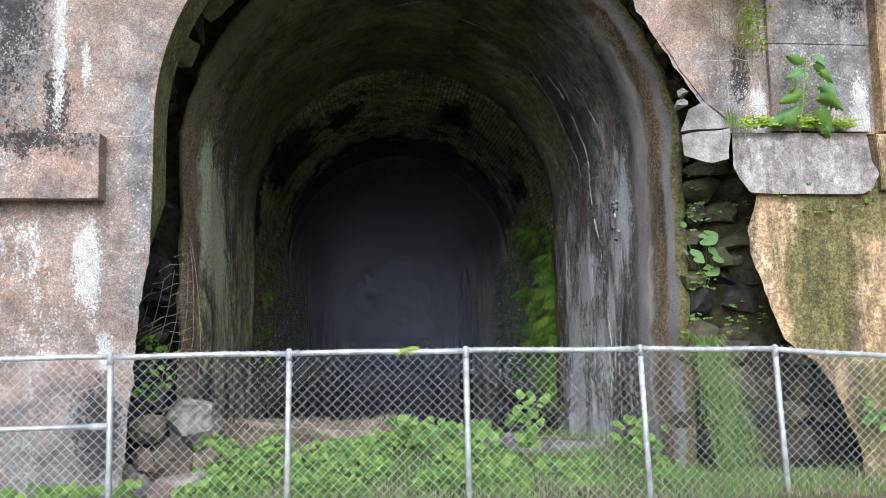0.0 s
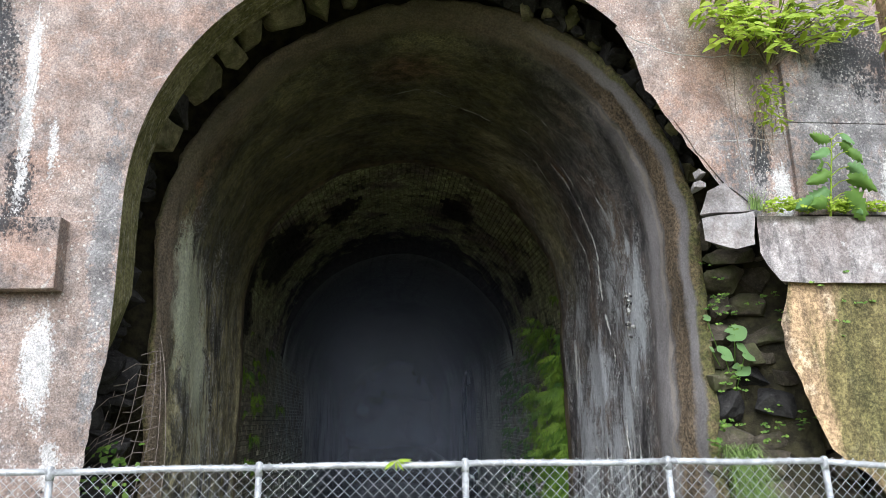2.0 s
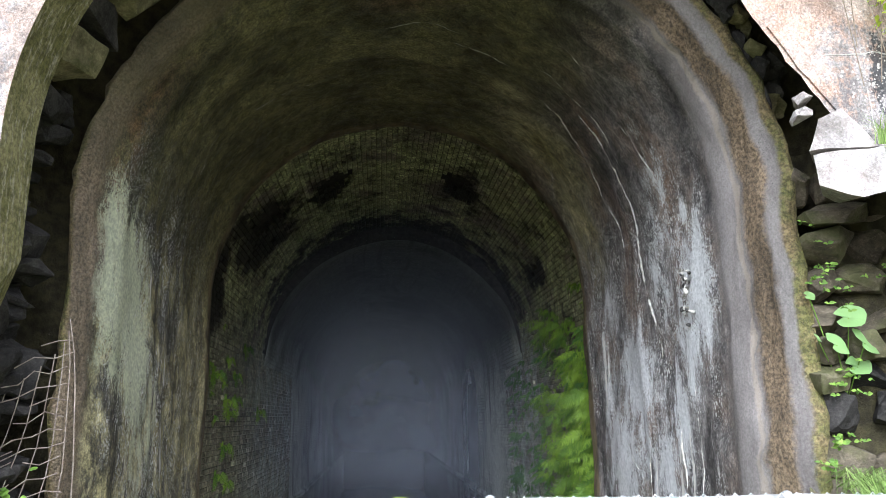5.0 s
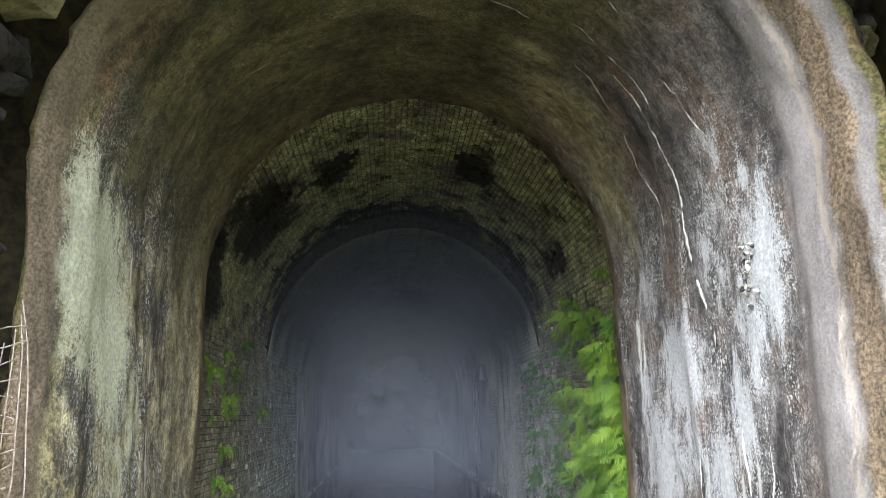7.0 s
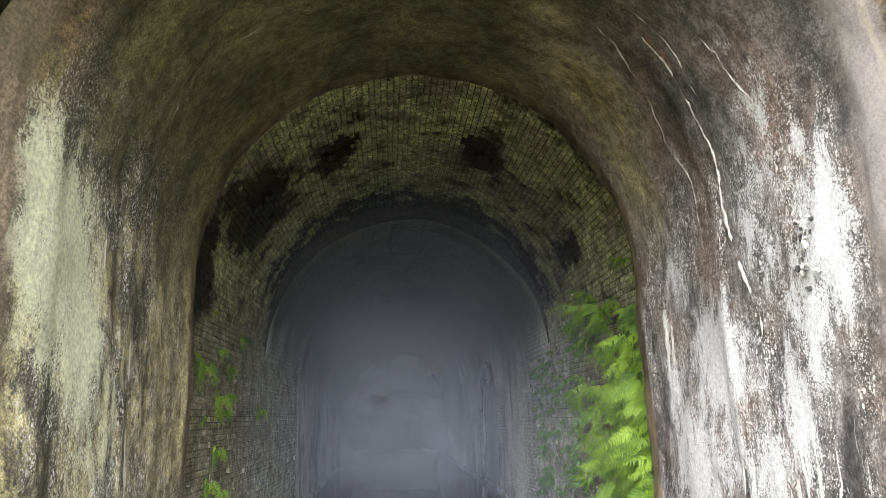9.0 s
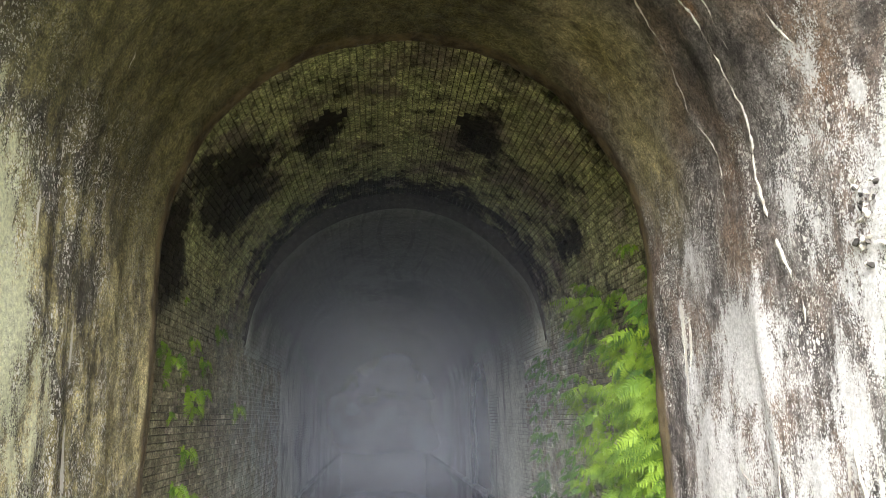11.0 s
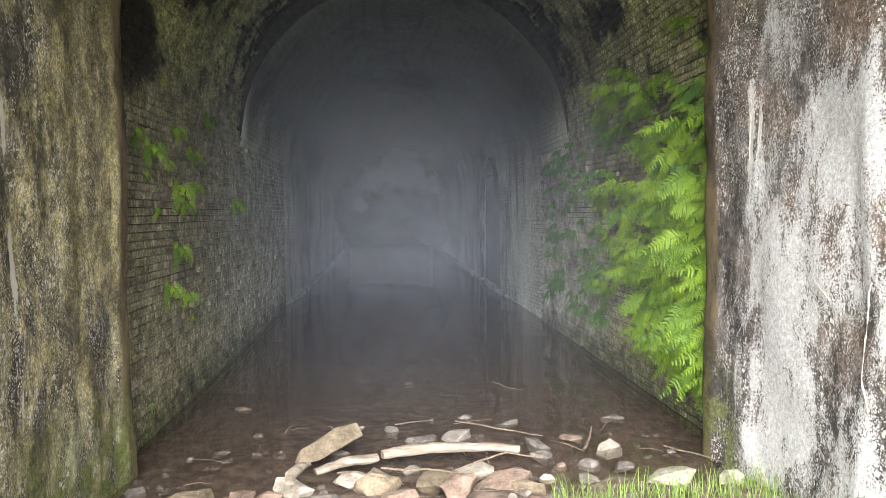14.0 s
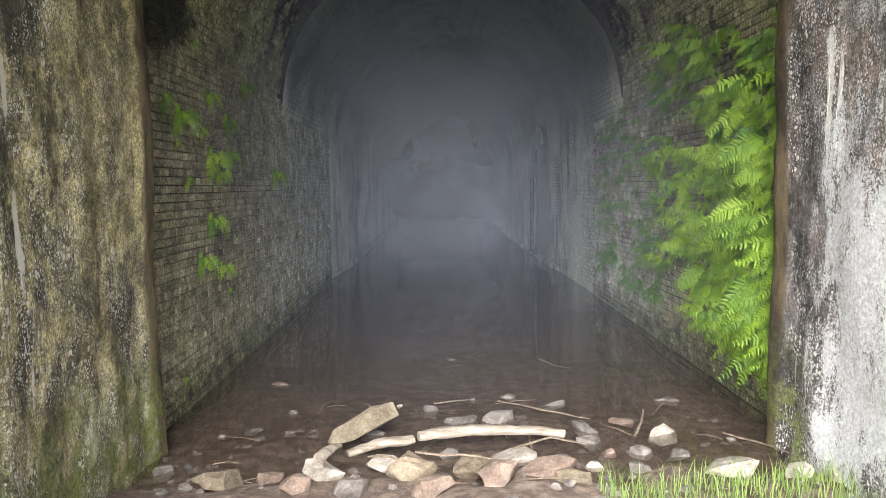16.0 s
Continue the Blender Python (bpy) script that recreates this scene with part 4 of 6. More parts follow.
# ---- brick tunnel beyond the lining ----
BX, BZ, BR = 0.49, 2.78, 2.43
BACK_Y = 16.0
FAR_Y = 20.4
rows = [[(x, y, z) for x, z, nx, nz in section(BR + 0.085, BX, BZ, -0.9, 6, 30)] for y in (10.6, 13, BACK_Y + 0.3)]
tunnel = thing("wall_brick_tunnel", loft(rows), MORTAR, "damp sooty brick tunnel walls and vault, some bricks missing", "wall", kind="structure")

COURSE, LENGTH = 0.0715, 0.215


def brick_mesh(name, length, height, depth):
    """One worn brick round the origin: x along its length, y through the wall, z up."""
    bm = bmesh.new()
    a, b, c, e = length / 2, height / 2, depth / 2, 0.006
    ring = lambda y, s: [bm.verts.new((sx * (a - s), y, sz * (b - s))) for sx, sz in ((-1, -1), (1, -1), (1, 1), (-1, 1))]
    r0, r1, r2 = ring(-c, e), ring(-c + e, 0), ring(c, 0)
    bm.faces.new(r0)
    for p, q in ((r0, r1), (r1, r2)):
        for k in range(4):
            bm.faces.new((p[k], q[k], q[(k + 1) % 4], p[(k + 1) % 4]))
    bmesh.ops.recalc_face_normals(bm, faces=bm.faces[:])
    return mesh_of(bm, name, BRICK)


STRETCHER, HEADER = brick_mesh("stretcher", 0.205, 0.063, 0.09), brick_mesh("header", 0.098, 0.063, 0.09)


def missing(x, y, z):
    """Where the face ring of the vault has fallen."""
    for cx, cy, cz, rx, ry, rz in ((-0.45, 12.6, 5.0, 0.25, 0.3, 0.5), (-1.35, 12.3, 4.3, 0.25, 0.35, 0.25), (1.3, 12.8, 4.9, 0.22, 0.35, 0.4)):
        if ((x - cx) / rx) ** 2 + ((y - cy) / ry) ** 2 + ((z - cz) / rz) ** 2 < 1 + 0.5 * noise.noise(Vector((x, y, z)) * 4):
            return True
    return False


def brick_places():
    """Every brick of the walls and the vault: place, turn and kind."""
    rnd = random.Random(5)
    wall_h = BZ + 0.9
    arc_len = math.pi * BR
    count = int((2 * wall_h + arc_len) / COURSE)
    for c in range(count):
        s = (c + 0.5) * COURSE
        header_course = c % 6 == 3
        step = 0.108 if header_course else LENGTH
        if s < wall_h:
            centre, inward = (BX - BR, -0.9 + s), (1, 0)
        elif s > wall_h + arc_len:
            centre, inward = (BX + BR, BZ - (s - wall_h - arc_len)), (-1, 0)
        else:
            a = math.pi - (s - wall_h) / BR
            centre, inward = (BX + BR * math.cos(a), BZ + BR * math.sin(a)), (-math.cos(a), -math.sin(a))
        y = 10.70 + (0.5 if c % 2 else 0) * step
        end = (FAR_Y if inward[0] > 0 else FAR_Y - 2.6) if abs(inward[0]) == 1 and centre[1] < 2.5 else BACK_Y
        while y < end:
            proud = rnd.uniform(-0.006, 0.007) - (rnd.uniform(0.02, 0.05) if rnd.random() < 0.05 else 0)
            p = Vector((centre[0] + inward[0] * (proud - 0.045), y + rnd.uniform(-0.004, 0.004), centre[1] + inward[1] * (proud - 0.045)))
            if not missing(p.x, p.y, p.z) and p.z > -0.8:
                yield p, inward, header_course, rnd.uniform(-1, 1)
            y += step


def brick_matrix(p, inward, tilt):
    front = -Vector((inward[0], 0, inward[1]))
    along = Vector((0, 1, 0))
    up = along.cross(front)
    return Matrix.Translation(p) @ Matrix((along, front, up)).transposed().to_4x4() @ pose(0, 0, 0, tilt * 0.8, tilt * 0.5, 0)


# ---- lime-washed vault further in, with a refuge on one side ----
rows = []
for y in spread([(BACK_Y, 48, 32)]):
    rows.append([(x + nx * (0.04 * fbm((x, y * 0.5, z), 0.8, 3) - (0.12 * (smooth01(y, 21.4, 20.6) if nx > 0 else smooth01(y, 18.8, 18.0)) * smooth01(z, 2.75, 2.45) if abs(nx) > 0.9 else 0)), y, z + nz * 0.04 * fbm((x, y * 0.5, z), 0.8, 3)) for x, z, nx, nz in section(2.44, BX, 2.5, -0.9, 14, 40)])
rows.insert(0, [(x, BACK_Y, z) for x, z, nx, nz in section(2.85, BX, 2.5, -0.9, 14, 40)])
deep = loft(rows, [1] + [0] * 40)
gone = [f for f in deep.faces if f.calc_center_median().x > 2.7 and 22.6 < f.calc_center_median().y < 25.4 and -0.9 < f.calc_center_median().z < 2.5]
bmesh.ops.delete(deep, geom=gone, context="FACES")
vault = thing("wall_vault", deep, [DEEP, MORTAR], "pale lime-washed vault, gloom painted in above and further in, fading into mist", "wall", kind="structure")

# refuge surfaces take the near-black mortar colour in place of shade
rows = [[(d, u, z) for u, z, nx, nz in section(1.5, 24.0, 1.45, -0.9, 6, 14)] for d in (2.82, 3.4, 3.75)]
part("refuge", loft(rows), MORTAR, vault, "arched refuge in the side wall, its shade put into a dark colour")
part("refuge_back", prism([(-1, -1), (1, -1), (1, 1), (-1, 1)], 0, 0.1, 0), MORTAR, vault).matrix_basis = pose(3.76, 24.0, 1.0, 0, 0, -90) @ Matrix.Diagonal((1.8, 1, 2.2, 1))
# added dark plate at the far end, standing in for unlit depth
part("end_backdrop", prism([(-3, -1), (3.9, -1), (3.9, 6), (-3, 6)], 47.5, 47.8, 0), MORTAR, vault)

for side in (-1, 1):
    kerb = [[(BX + side * (2.47 - w * smooth01(y, 20.4, 23.0) + 0.04 * fbm((y, side, 0), 0.9, 3) * (w > 0.1)), y, z) for w, z in ((0.0, -0.33), (0.12, -0.345), (0.145, -0.37), (0.145, -0.6))] for y in spread([(20.4, 47, 60)])]
    part("kerb", loft(kerb), DEEP, vault, "low kerb at the waterline")

# ---- flat see-through sheets standing in for mist in the tunnel ----
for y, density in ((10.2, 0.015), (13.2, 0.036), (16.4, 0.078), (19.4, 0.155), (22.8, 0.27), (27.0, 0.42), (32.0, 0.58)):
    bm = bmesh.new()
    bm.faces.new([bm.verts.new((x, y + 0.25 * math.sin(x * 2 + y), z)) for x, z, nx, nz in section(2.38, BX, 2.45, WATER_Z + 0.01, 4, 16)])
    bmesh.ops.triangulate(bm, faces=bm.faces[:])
    thing("mist", bm, mist_material(density, 0.9 if y < 25 else 1.3), "flat translucent sheet standing in for cold grey tunnel mist", "mist", "mist", "stuff")

# ---- rubble packed behind the portal ----
rows = []
for dr, y in ((0.02, 7.15), (0.22, 6.95), (0.42, 6.7), (0.62, 6.4), (0.8, 6.1)):
    rows.append([(x - nx * (dr + 0.12) + 0.06 * fbm((x, y, z), 2.2, 4), max(6.2, y + 0.1 * fbm((z, x, y), 2.5, 3) - 0.155 * (x - LX)), z - nz * (dr + 0.12) + 0.05 * fbm((y, z, x), 2.3, 4)) for x, z, nx, nz in section(2.2, LX, LZ, -0.9, 16, 44)])
rubble = thing("wall_rubble", loft(rows), SOIL, "dark rubble and soil packed behind the portal wall", "wall", kind="structure")
rnd = random.Random(11)


def wall_stone(p, size, material, seed, turn, owner):
    ob = part("stone", rock(size, seed, 18, 0.9), material, owner)
    ob.matrix_basis = pose(*p, *turn)


for k in range(120):                                    # slaty blocks down the broken side of the arch
    z = 0.15 + 3.5 * k / 120
    wide = rnd.random() < 0.35
    size = (rnd.uniform(0.22, 0.5), rnd.uniform(0.2, 0.4), rnd.uniform(0.26, 0.42) if wide else rnd.uniform(0.08, 0.2))
    wall_stone((rnd.uniform(-2.32, -2.04), rnd.uniform(6.5, 6.95), z), size, DARK_STONE, 100 + k, (rnd.uniform(-12, 12), rnd.uniform(-30, 30), rnd.uniform(-35, 35)), rubble)
a = 170.0
k = 0
while a > 86:                                           # squared stones bedded round the haunch
    k += 1
    step = rnd.uniform(5.5, 10.5)
    if rnd.random() > 0.12:
        m = radians(a - step / 2)
        r = 2.42 + rnd.uniform(-0.02, 0.03)
        size = (2.42 * radians(step), rnd.uniform(0.66, 0.8), rnd.uniform(0.28, 0.36))
        wall_stone((LX + r * math.cos(m), 6.53 + rnd.uniform(-0.04, 0.04), LZ + 0.07 + r * math.sin(m)), size, MOSS_STONE if a < 152 or rnd.random() < 0.4 else DARK_STONE, 200 + k, (rnd.uniform(-8, 8), 90 - math.degrees(m) + rnd.uniform(-6, 6), rnd.uniform(-8, 8)), rubble)
    a -= step
for k in range(70):                                     # small broken pieces in the narrow gap on the other side
    m = radians(86 - 74 * (k + rnd.random()) / 70)
    r = rnd.uniform(2.3, 2.46)
    w = rnd.uniform(0.07, 0.17)
    wall_stone((LX + r * math.cos(m), rnd.uniform(6.3, 6.5), LZ + 0.04 + r * math.sin(m)), (w * 1.5, w * 1.6, w), DARK_STONE if k % 4 else MOSS_STONE, 230 + k, (rnd.uniform(-30, 30), rnd.uniform(0, 90), rnd.uniform(-30, 30)), rubble)
rows = [[(2.8 + 1.6 * i / 20, 6.5 + 0.1 * fbm((i * 0.2, z, 1), 2.0, 4) - 0.15 * smooth01(z, 1.3, -0.2), z) for i in range(21)] for z in spread([(-0.6, 3.2, 30)])]
bank = thing("bank", loft(rows), SOIL, "exposed dark soil bank below the broken wall", "bank", kind="structure")
course = 0.12
k = 0
while course < 2.85:                                    # rough stones set in uneven courses
    tall = rnd.uniform(0.14, 0.34)
    x = 2.72 + rnd.uniform(-0.1, 0.1)
    while x < 3.5 + 0.45 * (course < 1.4):
        k += 1
        wide = rnd.uniform(0.2, 0.5)
        lump = BANK_STONE if rnd.random() < 0.7 else TAN_STONE if rnd.random() < 0.4 else DARK_STONE
        wall_stone((x + wide / 2, 6.38 + rnd.uniform(-0.07, 0.07), course + tall / 2), (wide * 1.08, 0.36, tall * 1.12), lump, 300 + k, (rnd.uniform(-9, 9), rnd.uniform(-9, 9), rnd.uniform(-12, 12)), bank)
        x += wide
    course += tall
# ---- hillside over the tunnel ----
rows = [[(x, y, 8.3 + 0.12 * (y - 6) - 0.004 * x * x + 0.3 * fbm((x, y, 0), 0.2, 4)) for x in spread([(-26, 26, 26)])] for y in spread([(6.15, 60, 27)])]
thing("hillside", loft(rows), HILL, "grassy hillside over the tunnel", "hill", kind="structure")
# ---- chain-link fence ----
FENCE_Y = 5.42
POSTS = [(-4.5, 1.17), (-3.2, 1.18), (-1.87, 1.178), (-0.62, 1.178), (0.67, 1.172), (2.0, 1.158), (3.07, 1.135), (4.3, 1.035), (5.5, 0.99)]
fence = empty("chain_link_fence", (0, FENCE_Y, 0), "galvanised chain-link fence with round posts and top rail", "fence")


def rail_z(x):
    for (x0, z0), (x1, z1) in zip(POSTS, POSTS[1:]):
        if x <= x1:
            return z0 + (z1 - z0) * (x - x0) / (x1 - x0)
    return POSTS[-1][1]


def fence_part(name, bm, material, label="", smooth=True):
    ob = part(name, bm, material, fence, label, smooth)
    ob.matrix_parent_inverse = Matrix.Translation((0, -FENCE_Y, 0))
    return ob


for i, (x, z) in enumerate(POSTS):
    lean = (0, 0, 0.01, -0.02, 0.01, 0.05, 0.06, 0.06, 0.05)[i]
    fence_part("post", tube([(x + lean, FENCE_Y, -0.3), (x, FENCE_Y, z - 0.02)], 0.021, 12), STEEL)
    cap = tube([(x, FENCE_Y, z - 0.05), (x, FENCE_Y, z + 0.005), (x, FENCE_Y, z + 0.028), (x, FENCE_Y, z + 0.036)], [0.025, 0.025, 0.022, 0.008], 12)
    fence_part("post_cap", cap, STEEL)
for (x0, z0), (x1, z1) in zip(POSTS, POSTS[1:]):
    mid = [(x0 + (x1 - x0) * k / 6, FENCE_Y, z0 + (z1 - z0) * k / 6 + 0.004 * math.sin(k + x0)) for k in range(7)]
    fence_part("top_rail", tube(mid, 0.02, 12), STEEL)
    if x1 <= -1.8:
        fence_part("mid_rail", tube([(x0, FENCE_Y + 0.005, 0.69), (x1, FENCE_Y + 0.005, 0.695)], 0.018, 10), STEEL)
fence_part("rail_end", tube([(-2.0, FENCE_Y, 0.694), (-1.87, FENCE_Y, 0.694)], 0.024, 10), STEEL)

DIAMOND = 0.072
bm = bmesh.new()
wires = int((POSTS[-1][0] - POSTS[0][0]) / (DIAMOND / 2))
for i in range(wires):
    x0 = POSTS[0][0] + i * DIAMOND / 2
    top = rail_z(x0) + 0.03
    rows_n = int((top + 0.02) / (DIAMOND / 2))
    path = []
    for k in range(rows_n + 1):
        z = top - k * DIAMOND / 2
        sway = 0.012 * fbm((x0 * 0.6, z, 4), 1.2, 2)
        path.append((x0 + (DIAMOND / 4 + 0.001) * (1 if (k + i) % 2 else -1) + sway, FENCE_Y - 0.026 + (0.002 if (k + i) % 2 else -0.002), z))
    tube(path, 0.0019, 4, False, bm)
tagged(fence_part("wire_mesh", bm, WIRE, "diamond mesh of dull wire", False), kind="stuff")
for i in range(26):
    x = -4.4 + i * 0.38
    loop = [(x, FENCE_Y + 0.024 * math.cos(a) - 0.002, rail_z(x) + 0.024 * math.sin(a)) for a in [k * math.pi / 5 for k in range(11)]]
    fence_part("wire_tie", tube(loop, 0.0025, 5), WIRE)

# ---- leaves, ferns, weeds ----
def leaf_shape(bm, base, way, up, length, width, fold=0.15, lobes=None):
    """One leaf blade: a folded, pointed oval of eight faces."""
    way = Vector(way).normalized()
    side = way.cross(Vector(up)).normalized()
    top = side.cross(way)
    spine, lefts, rights = [], [], []
    for f, w in ((0, 0.02), (0.25, 0.42), (0.5, 0.5), (0.78, 0.3), (1, 0.0)):
        droop = -0.25 * length * f * f
        p = Vector(base) + way * length * f + top * droop
        spine.append(bm.verts.new(p))
        lefts.append(bm.verts.new(p + side * width * w + top * width * fold * w * 2))
        rights.append(bm.verts.new(p - side * width * w + top * width * fold * w * 2))
    for k in range(4):
        bm.faces.new((spine[k], spine[k + 1], lefts[k + 1], lefts[k]))
        bm.faces.new((spine[k], rights[k], rights[k + 1], spine[k + 1]))


def frond(length, seed, fan):
    """A fern frond from the origin, fanned out by that angle from straight down, arching out and drooping, its face turned to -y."""
    rnd = random.Random(seed)
    bm = bmesh.new()
    start = Vector((math.sin(fan), -0.5, 0.38 - 0.6 * math.cos(fan)))
    sway = rnd.uniform(-0.12, 0.12)
    pts = [(start * f + Vector((sway * math.sin(3 * f), 0.16 * f * f, -0.62 * f * f))) * length for f in [k / 12 for k in range(13)]]
    tube(pts, [0.008 * length * (1.1 - k / 12) for k in range(13)], 3, False, bm)
    n = 15
    for k in range(1, n + 1):
        f = 0.1 + 0.89 * k / (n + 1)
        i = min(11, int(f * 12))
        p = pts[i].lerp(pts[i + 1], f * 12 - i)
        d = (pts[i + 1] - pts[i]).normalized()
        size = length * 0.235 * min(1, 0.55 + 2.2 * (f - 0.12)) * (1.03 - f) ** 0.7 * 1.25 * rnd.uniform(0.86, 1.1)
        across = d.cross(Vector((0, -1, 0.25))).normalized()
        for s in (-1, 1):
            if rnd.random() < 0.03:
                continue
            way = (across * s + d * rnd.uniform(0.25, 0.5) + Vector((0, rnd.uniform(-0.2, 0.3), rnd.uniform(-0.25, 0.05)))).normalized()
            w = length * 0.027 * (1.15 - 0.55 * f)
            last = None
            for g, width in ((0, 0.55), (0.2, 1.2), (0.34, 0.72), (0.52, 1.05), (0.66, 0.55), (0.8, 0.7), (1, 0.06)):
                q = p + way * size * g + Vector((0, 0.1, -0.22)) * size * g * g
                row = (bm.verts.new(q - d * w * width + way * w * 0.35), bm.verts.new(q + d * w * width + way * w * 0.35))
                if last:
                    bm.faces.new((last[0], last[1], row[1], row[0]))
                last = row
    return bm


def fern_thing(length, count, seed, material, label, spread_by=80):
    rnd = random.Random(seed)
    base = empty("fern", (0, 0, 0), label, "fern", "ferns on the tunnel walls")
    for k in range(count):
        fan = radians(-spread_by + 2 * spread_by * (k + 0.5) / count + rnd.uniform(-18, 18))
        ob = part("frond", frond(length * rnd.uniform(0.65, 1.12), seed * 20 + k, fan), material, base)
        ob.matrix_basis = pose(rnd.uniform(-0.05, 0.05), -0.03 * rnd.random(), rnd.uniform(-0.06, 0.06), rnd.uniform(-18, 12), 0, rnd.uniform(-20, 20))
    return base


kinds = [fern_thing(0.44, 7, 1, FERN, "bright green fern hanging on damp brick"), fern_thing(0.48, 8, 2, FERN, "large bright green fern hanging on damp brick"),
         fern_thing(0.34, 6, 3, FERN, "small bright green fern on damp brick"), fern_thing(0.36, 6, 4, FERN_DARK, "deep green fern in the shade of the tunnel"),
         fern_thing(0.4, 5, 5, FERN, "lone green fern rooted between damp bricks", 45), fern_thing(0.36, 3, 6, FERN, "small fern with a few fronds between damp bricks", 35)]
rnd = random.Random(21)
used = set()


def plant(kind, m):
    if kind not in used:
        used.add(kind)
        kinds[kind].matrix_basis = m
    else:
        copy_thing(kinds[kind], m)


planted = 0
while planted < 182:                                    # thick growth on one wall, close to the lining
    y = 10.95 + 3.3 * rnd.random() ** 1.3
    low, high = 0.1 + 0.12 * max(0, y - 12), 2.6 + 0.24 * (y - 11)
    z = low + (high - low) * ((planted * 0.618034) % 1.0)
    if rnd.random() < 0.5 * smooth01(y, 12.0, 13.6) or 0.5 * noise.noise(Vector((y * 3.1, z * 3.1, 3.7))) < -0.2:
        continue
    planted += 1
    # brighter greens low and near the daylight, more dark copies elsewhere
    bright = z < 1.9 + 0.8 * noise.noise(Vector((y * 2, z, 1))) and y < 13.2
    plant(rnd.choice((0, 1, 0, 2) if bright else (0, 2, 2, 3)), pose(2.88, y, z, rnd.uniform(-12, 12), rnd.uniform(-28, 28), -56 + rnd.uniform(-30, 30)) @ Matrix.Scale(rnd.uniform(0.6, 1.0), 4))
for y, z, k in ((11.8, 3.3, 0.8), (11.55, 3.25, 0.55), (11.2, 2.95, 0.5), (11.1, 2.75, 0.45), (13.2, 3.1, 0.9), (13.6, 3.2, 0.8)):
    plant(2, pose(2.86, y, z, 0, 0, -58 + rnd.uniform(-20, 20)) @ Matrix.Scale(k, 4))
for k in range(84):                                     # smaller and darker further in
    y = rnd.uniform(13.9, 17.3)
    z = 0.12 + (2.6 - 0.1 * (y - 14)) * rnd.random() ** 1.3
    plant(3, pose(2.88, y, z, 0, rnd.uniform(-25, 25), -56 + rnd.uniform(-25, 25)) @ Matrix.Scale(rnd.uniform(0.45, 0.85), 4))
for y, z, s in ((11.46, 2.15, 0.7), (11.84, 2.1, 0.9), (12.66, 2.33, 0.8), (13.95, 2.61, 1.0), (13.2, 2.14, 0.9), (12.66, 1.78, 1.2), (12.9, 1.6, 0.8), (13.3, 1.8, 0.8), (15.4, 1.65, 1.1),
                (11.97, 1.5, 0.7), (12.6, 1.15, 1.0), (12.27, 0.8, 1.0), (12.89, 0.65, 0.8), (13.06, 0.36, 0.5), (11.67, -0.22, 0.4), (12.29, 2.73, 0.5), (12.4, 1.95, 0.7), (11.7, 1.8, 0.5)):
    plant(4 if s > 0.75 else 5, pose(-1.93, y, z + 0.1, 0, 0, 48 + rnd.uniform(-20, 20)) @ Matrix.Scale(s * 0.9, 4))


def broad_leaf(bm, centre, size, tilt, turn):
    """A round, heart-shaped leaf with a notch and a slight cup."""
    m = pose(*centre, tilt[0], tilt[1], turn)
    mid = bm.verts.new(m @ Vector((0, 0, -0.06 * size)))
    rim = []
    for k in range(18):
        a = 2 * math.pi * k / 18
        r = size * 0.5 * (1 + 0.12 * math.cos(a) - (0.55 if k == 9 else 0) + 0.04 * math.sin(5 * a))
        rim.append(bm.verts.new(m @ Vector((r * math.cos(a), r * math.sin(a), 0.03 * size * math.sin(3 * a)))))
    for k in range(18):
        bm.faces.new((mid, rim[k], rim[(k + 1) % 18]))


colts = empty("butterbur", (2.95, 6.25, 1.75), "broad round leaves growing from the bank", "weed")
for p, s in (((2.92, 6.16, 2.07), 0.17), ((2.81, 6.14, 1.91), 0.16), ((2.97, 6.12, 1.92), 0.19), ((2.96, 6.2, 1.79), 0.14), ((2.72, 6.2, 2.2), 0.07), ((2.74, 6.2, 1.95), 0.06)):
    bm = bmesh.new()
    broad_leaf(bm, (0, 0, 0), s, (58, 8 * math.sin(p[0] * 40), 0), 40 * math.sin(p[2] * 30))
    part("leaf", bm, BROAD, colts).matrix_basis = pose(p[0] - 2.95, p[1] - 6.25, p[2] - 1.75)
    part("stalk", tube([(p[0] - 2.95, p[1] - 6.25, p[2] - 1.76), (0.02, 0.1, -0.15)], 0.004, 5), LEAF, colts)

def lobed_leaf(length, width, seed):
    """A broad jagged leaf from the origin along +x, facing -y, with a raised midrib and a drooping tip."""
    rnd = random.Random(seed)
    bm = bmesh.new()
    rows = []
    for i in range(13):
        f = i / 12
        half = width * 0.5 * (math.sin(math.pi * min(1, f * 0.9 + 0.1)) ** 0.8 if i < 12 else 0.02) * (1.12 if i % 2 else 0.72) * rnd.uniform(0.85, 1.15)
        row = []
        for j in range(-2, 3):
            s = j / 2
            wave = 0.06 * length * math.sin(6 * f + 2.2 * s + seed) * abs(s)
            row.append(bm.verts.new((length * (f - 0.1 * abs(s) + 0.12 * abs(s) * f), wave + 0.15 * length * abs(s) ** 1.5 - 0.1 * length * f, s * half - 0.4 * length * f * f)))
        rows.append(row)
    for a, b in zip(rows, rows[1:]):
        for k in range(4):
            bm.faces.new((a[k], b[k], b[k + 1], a[k + 1])).smooth = True
    return bm


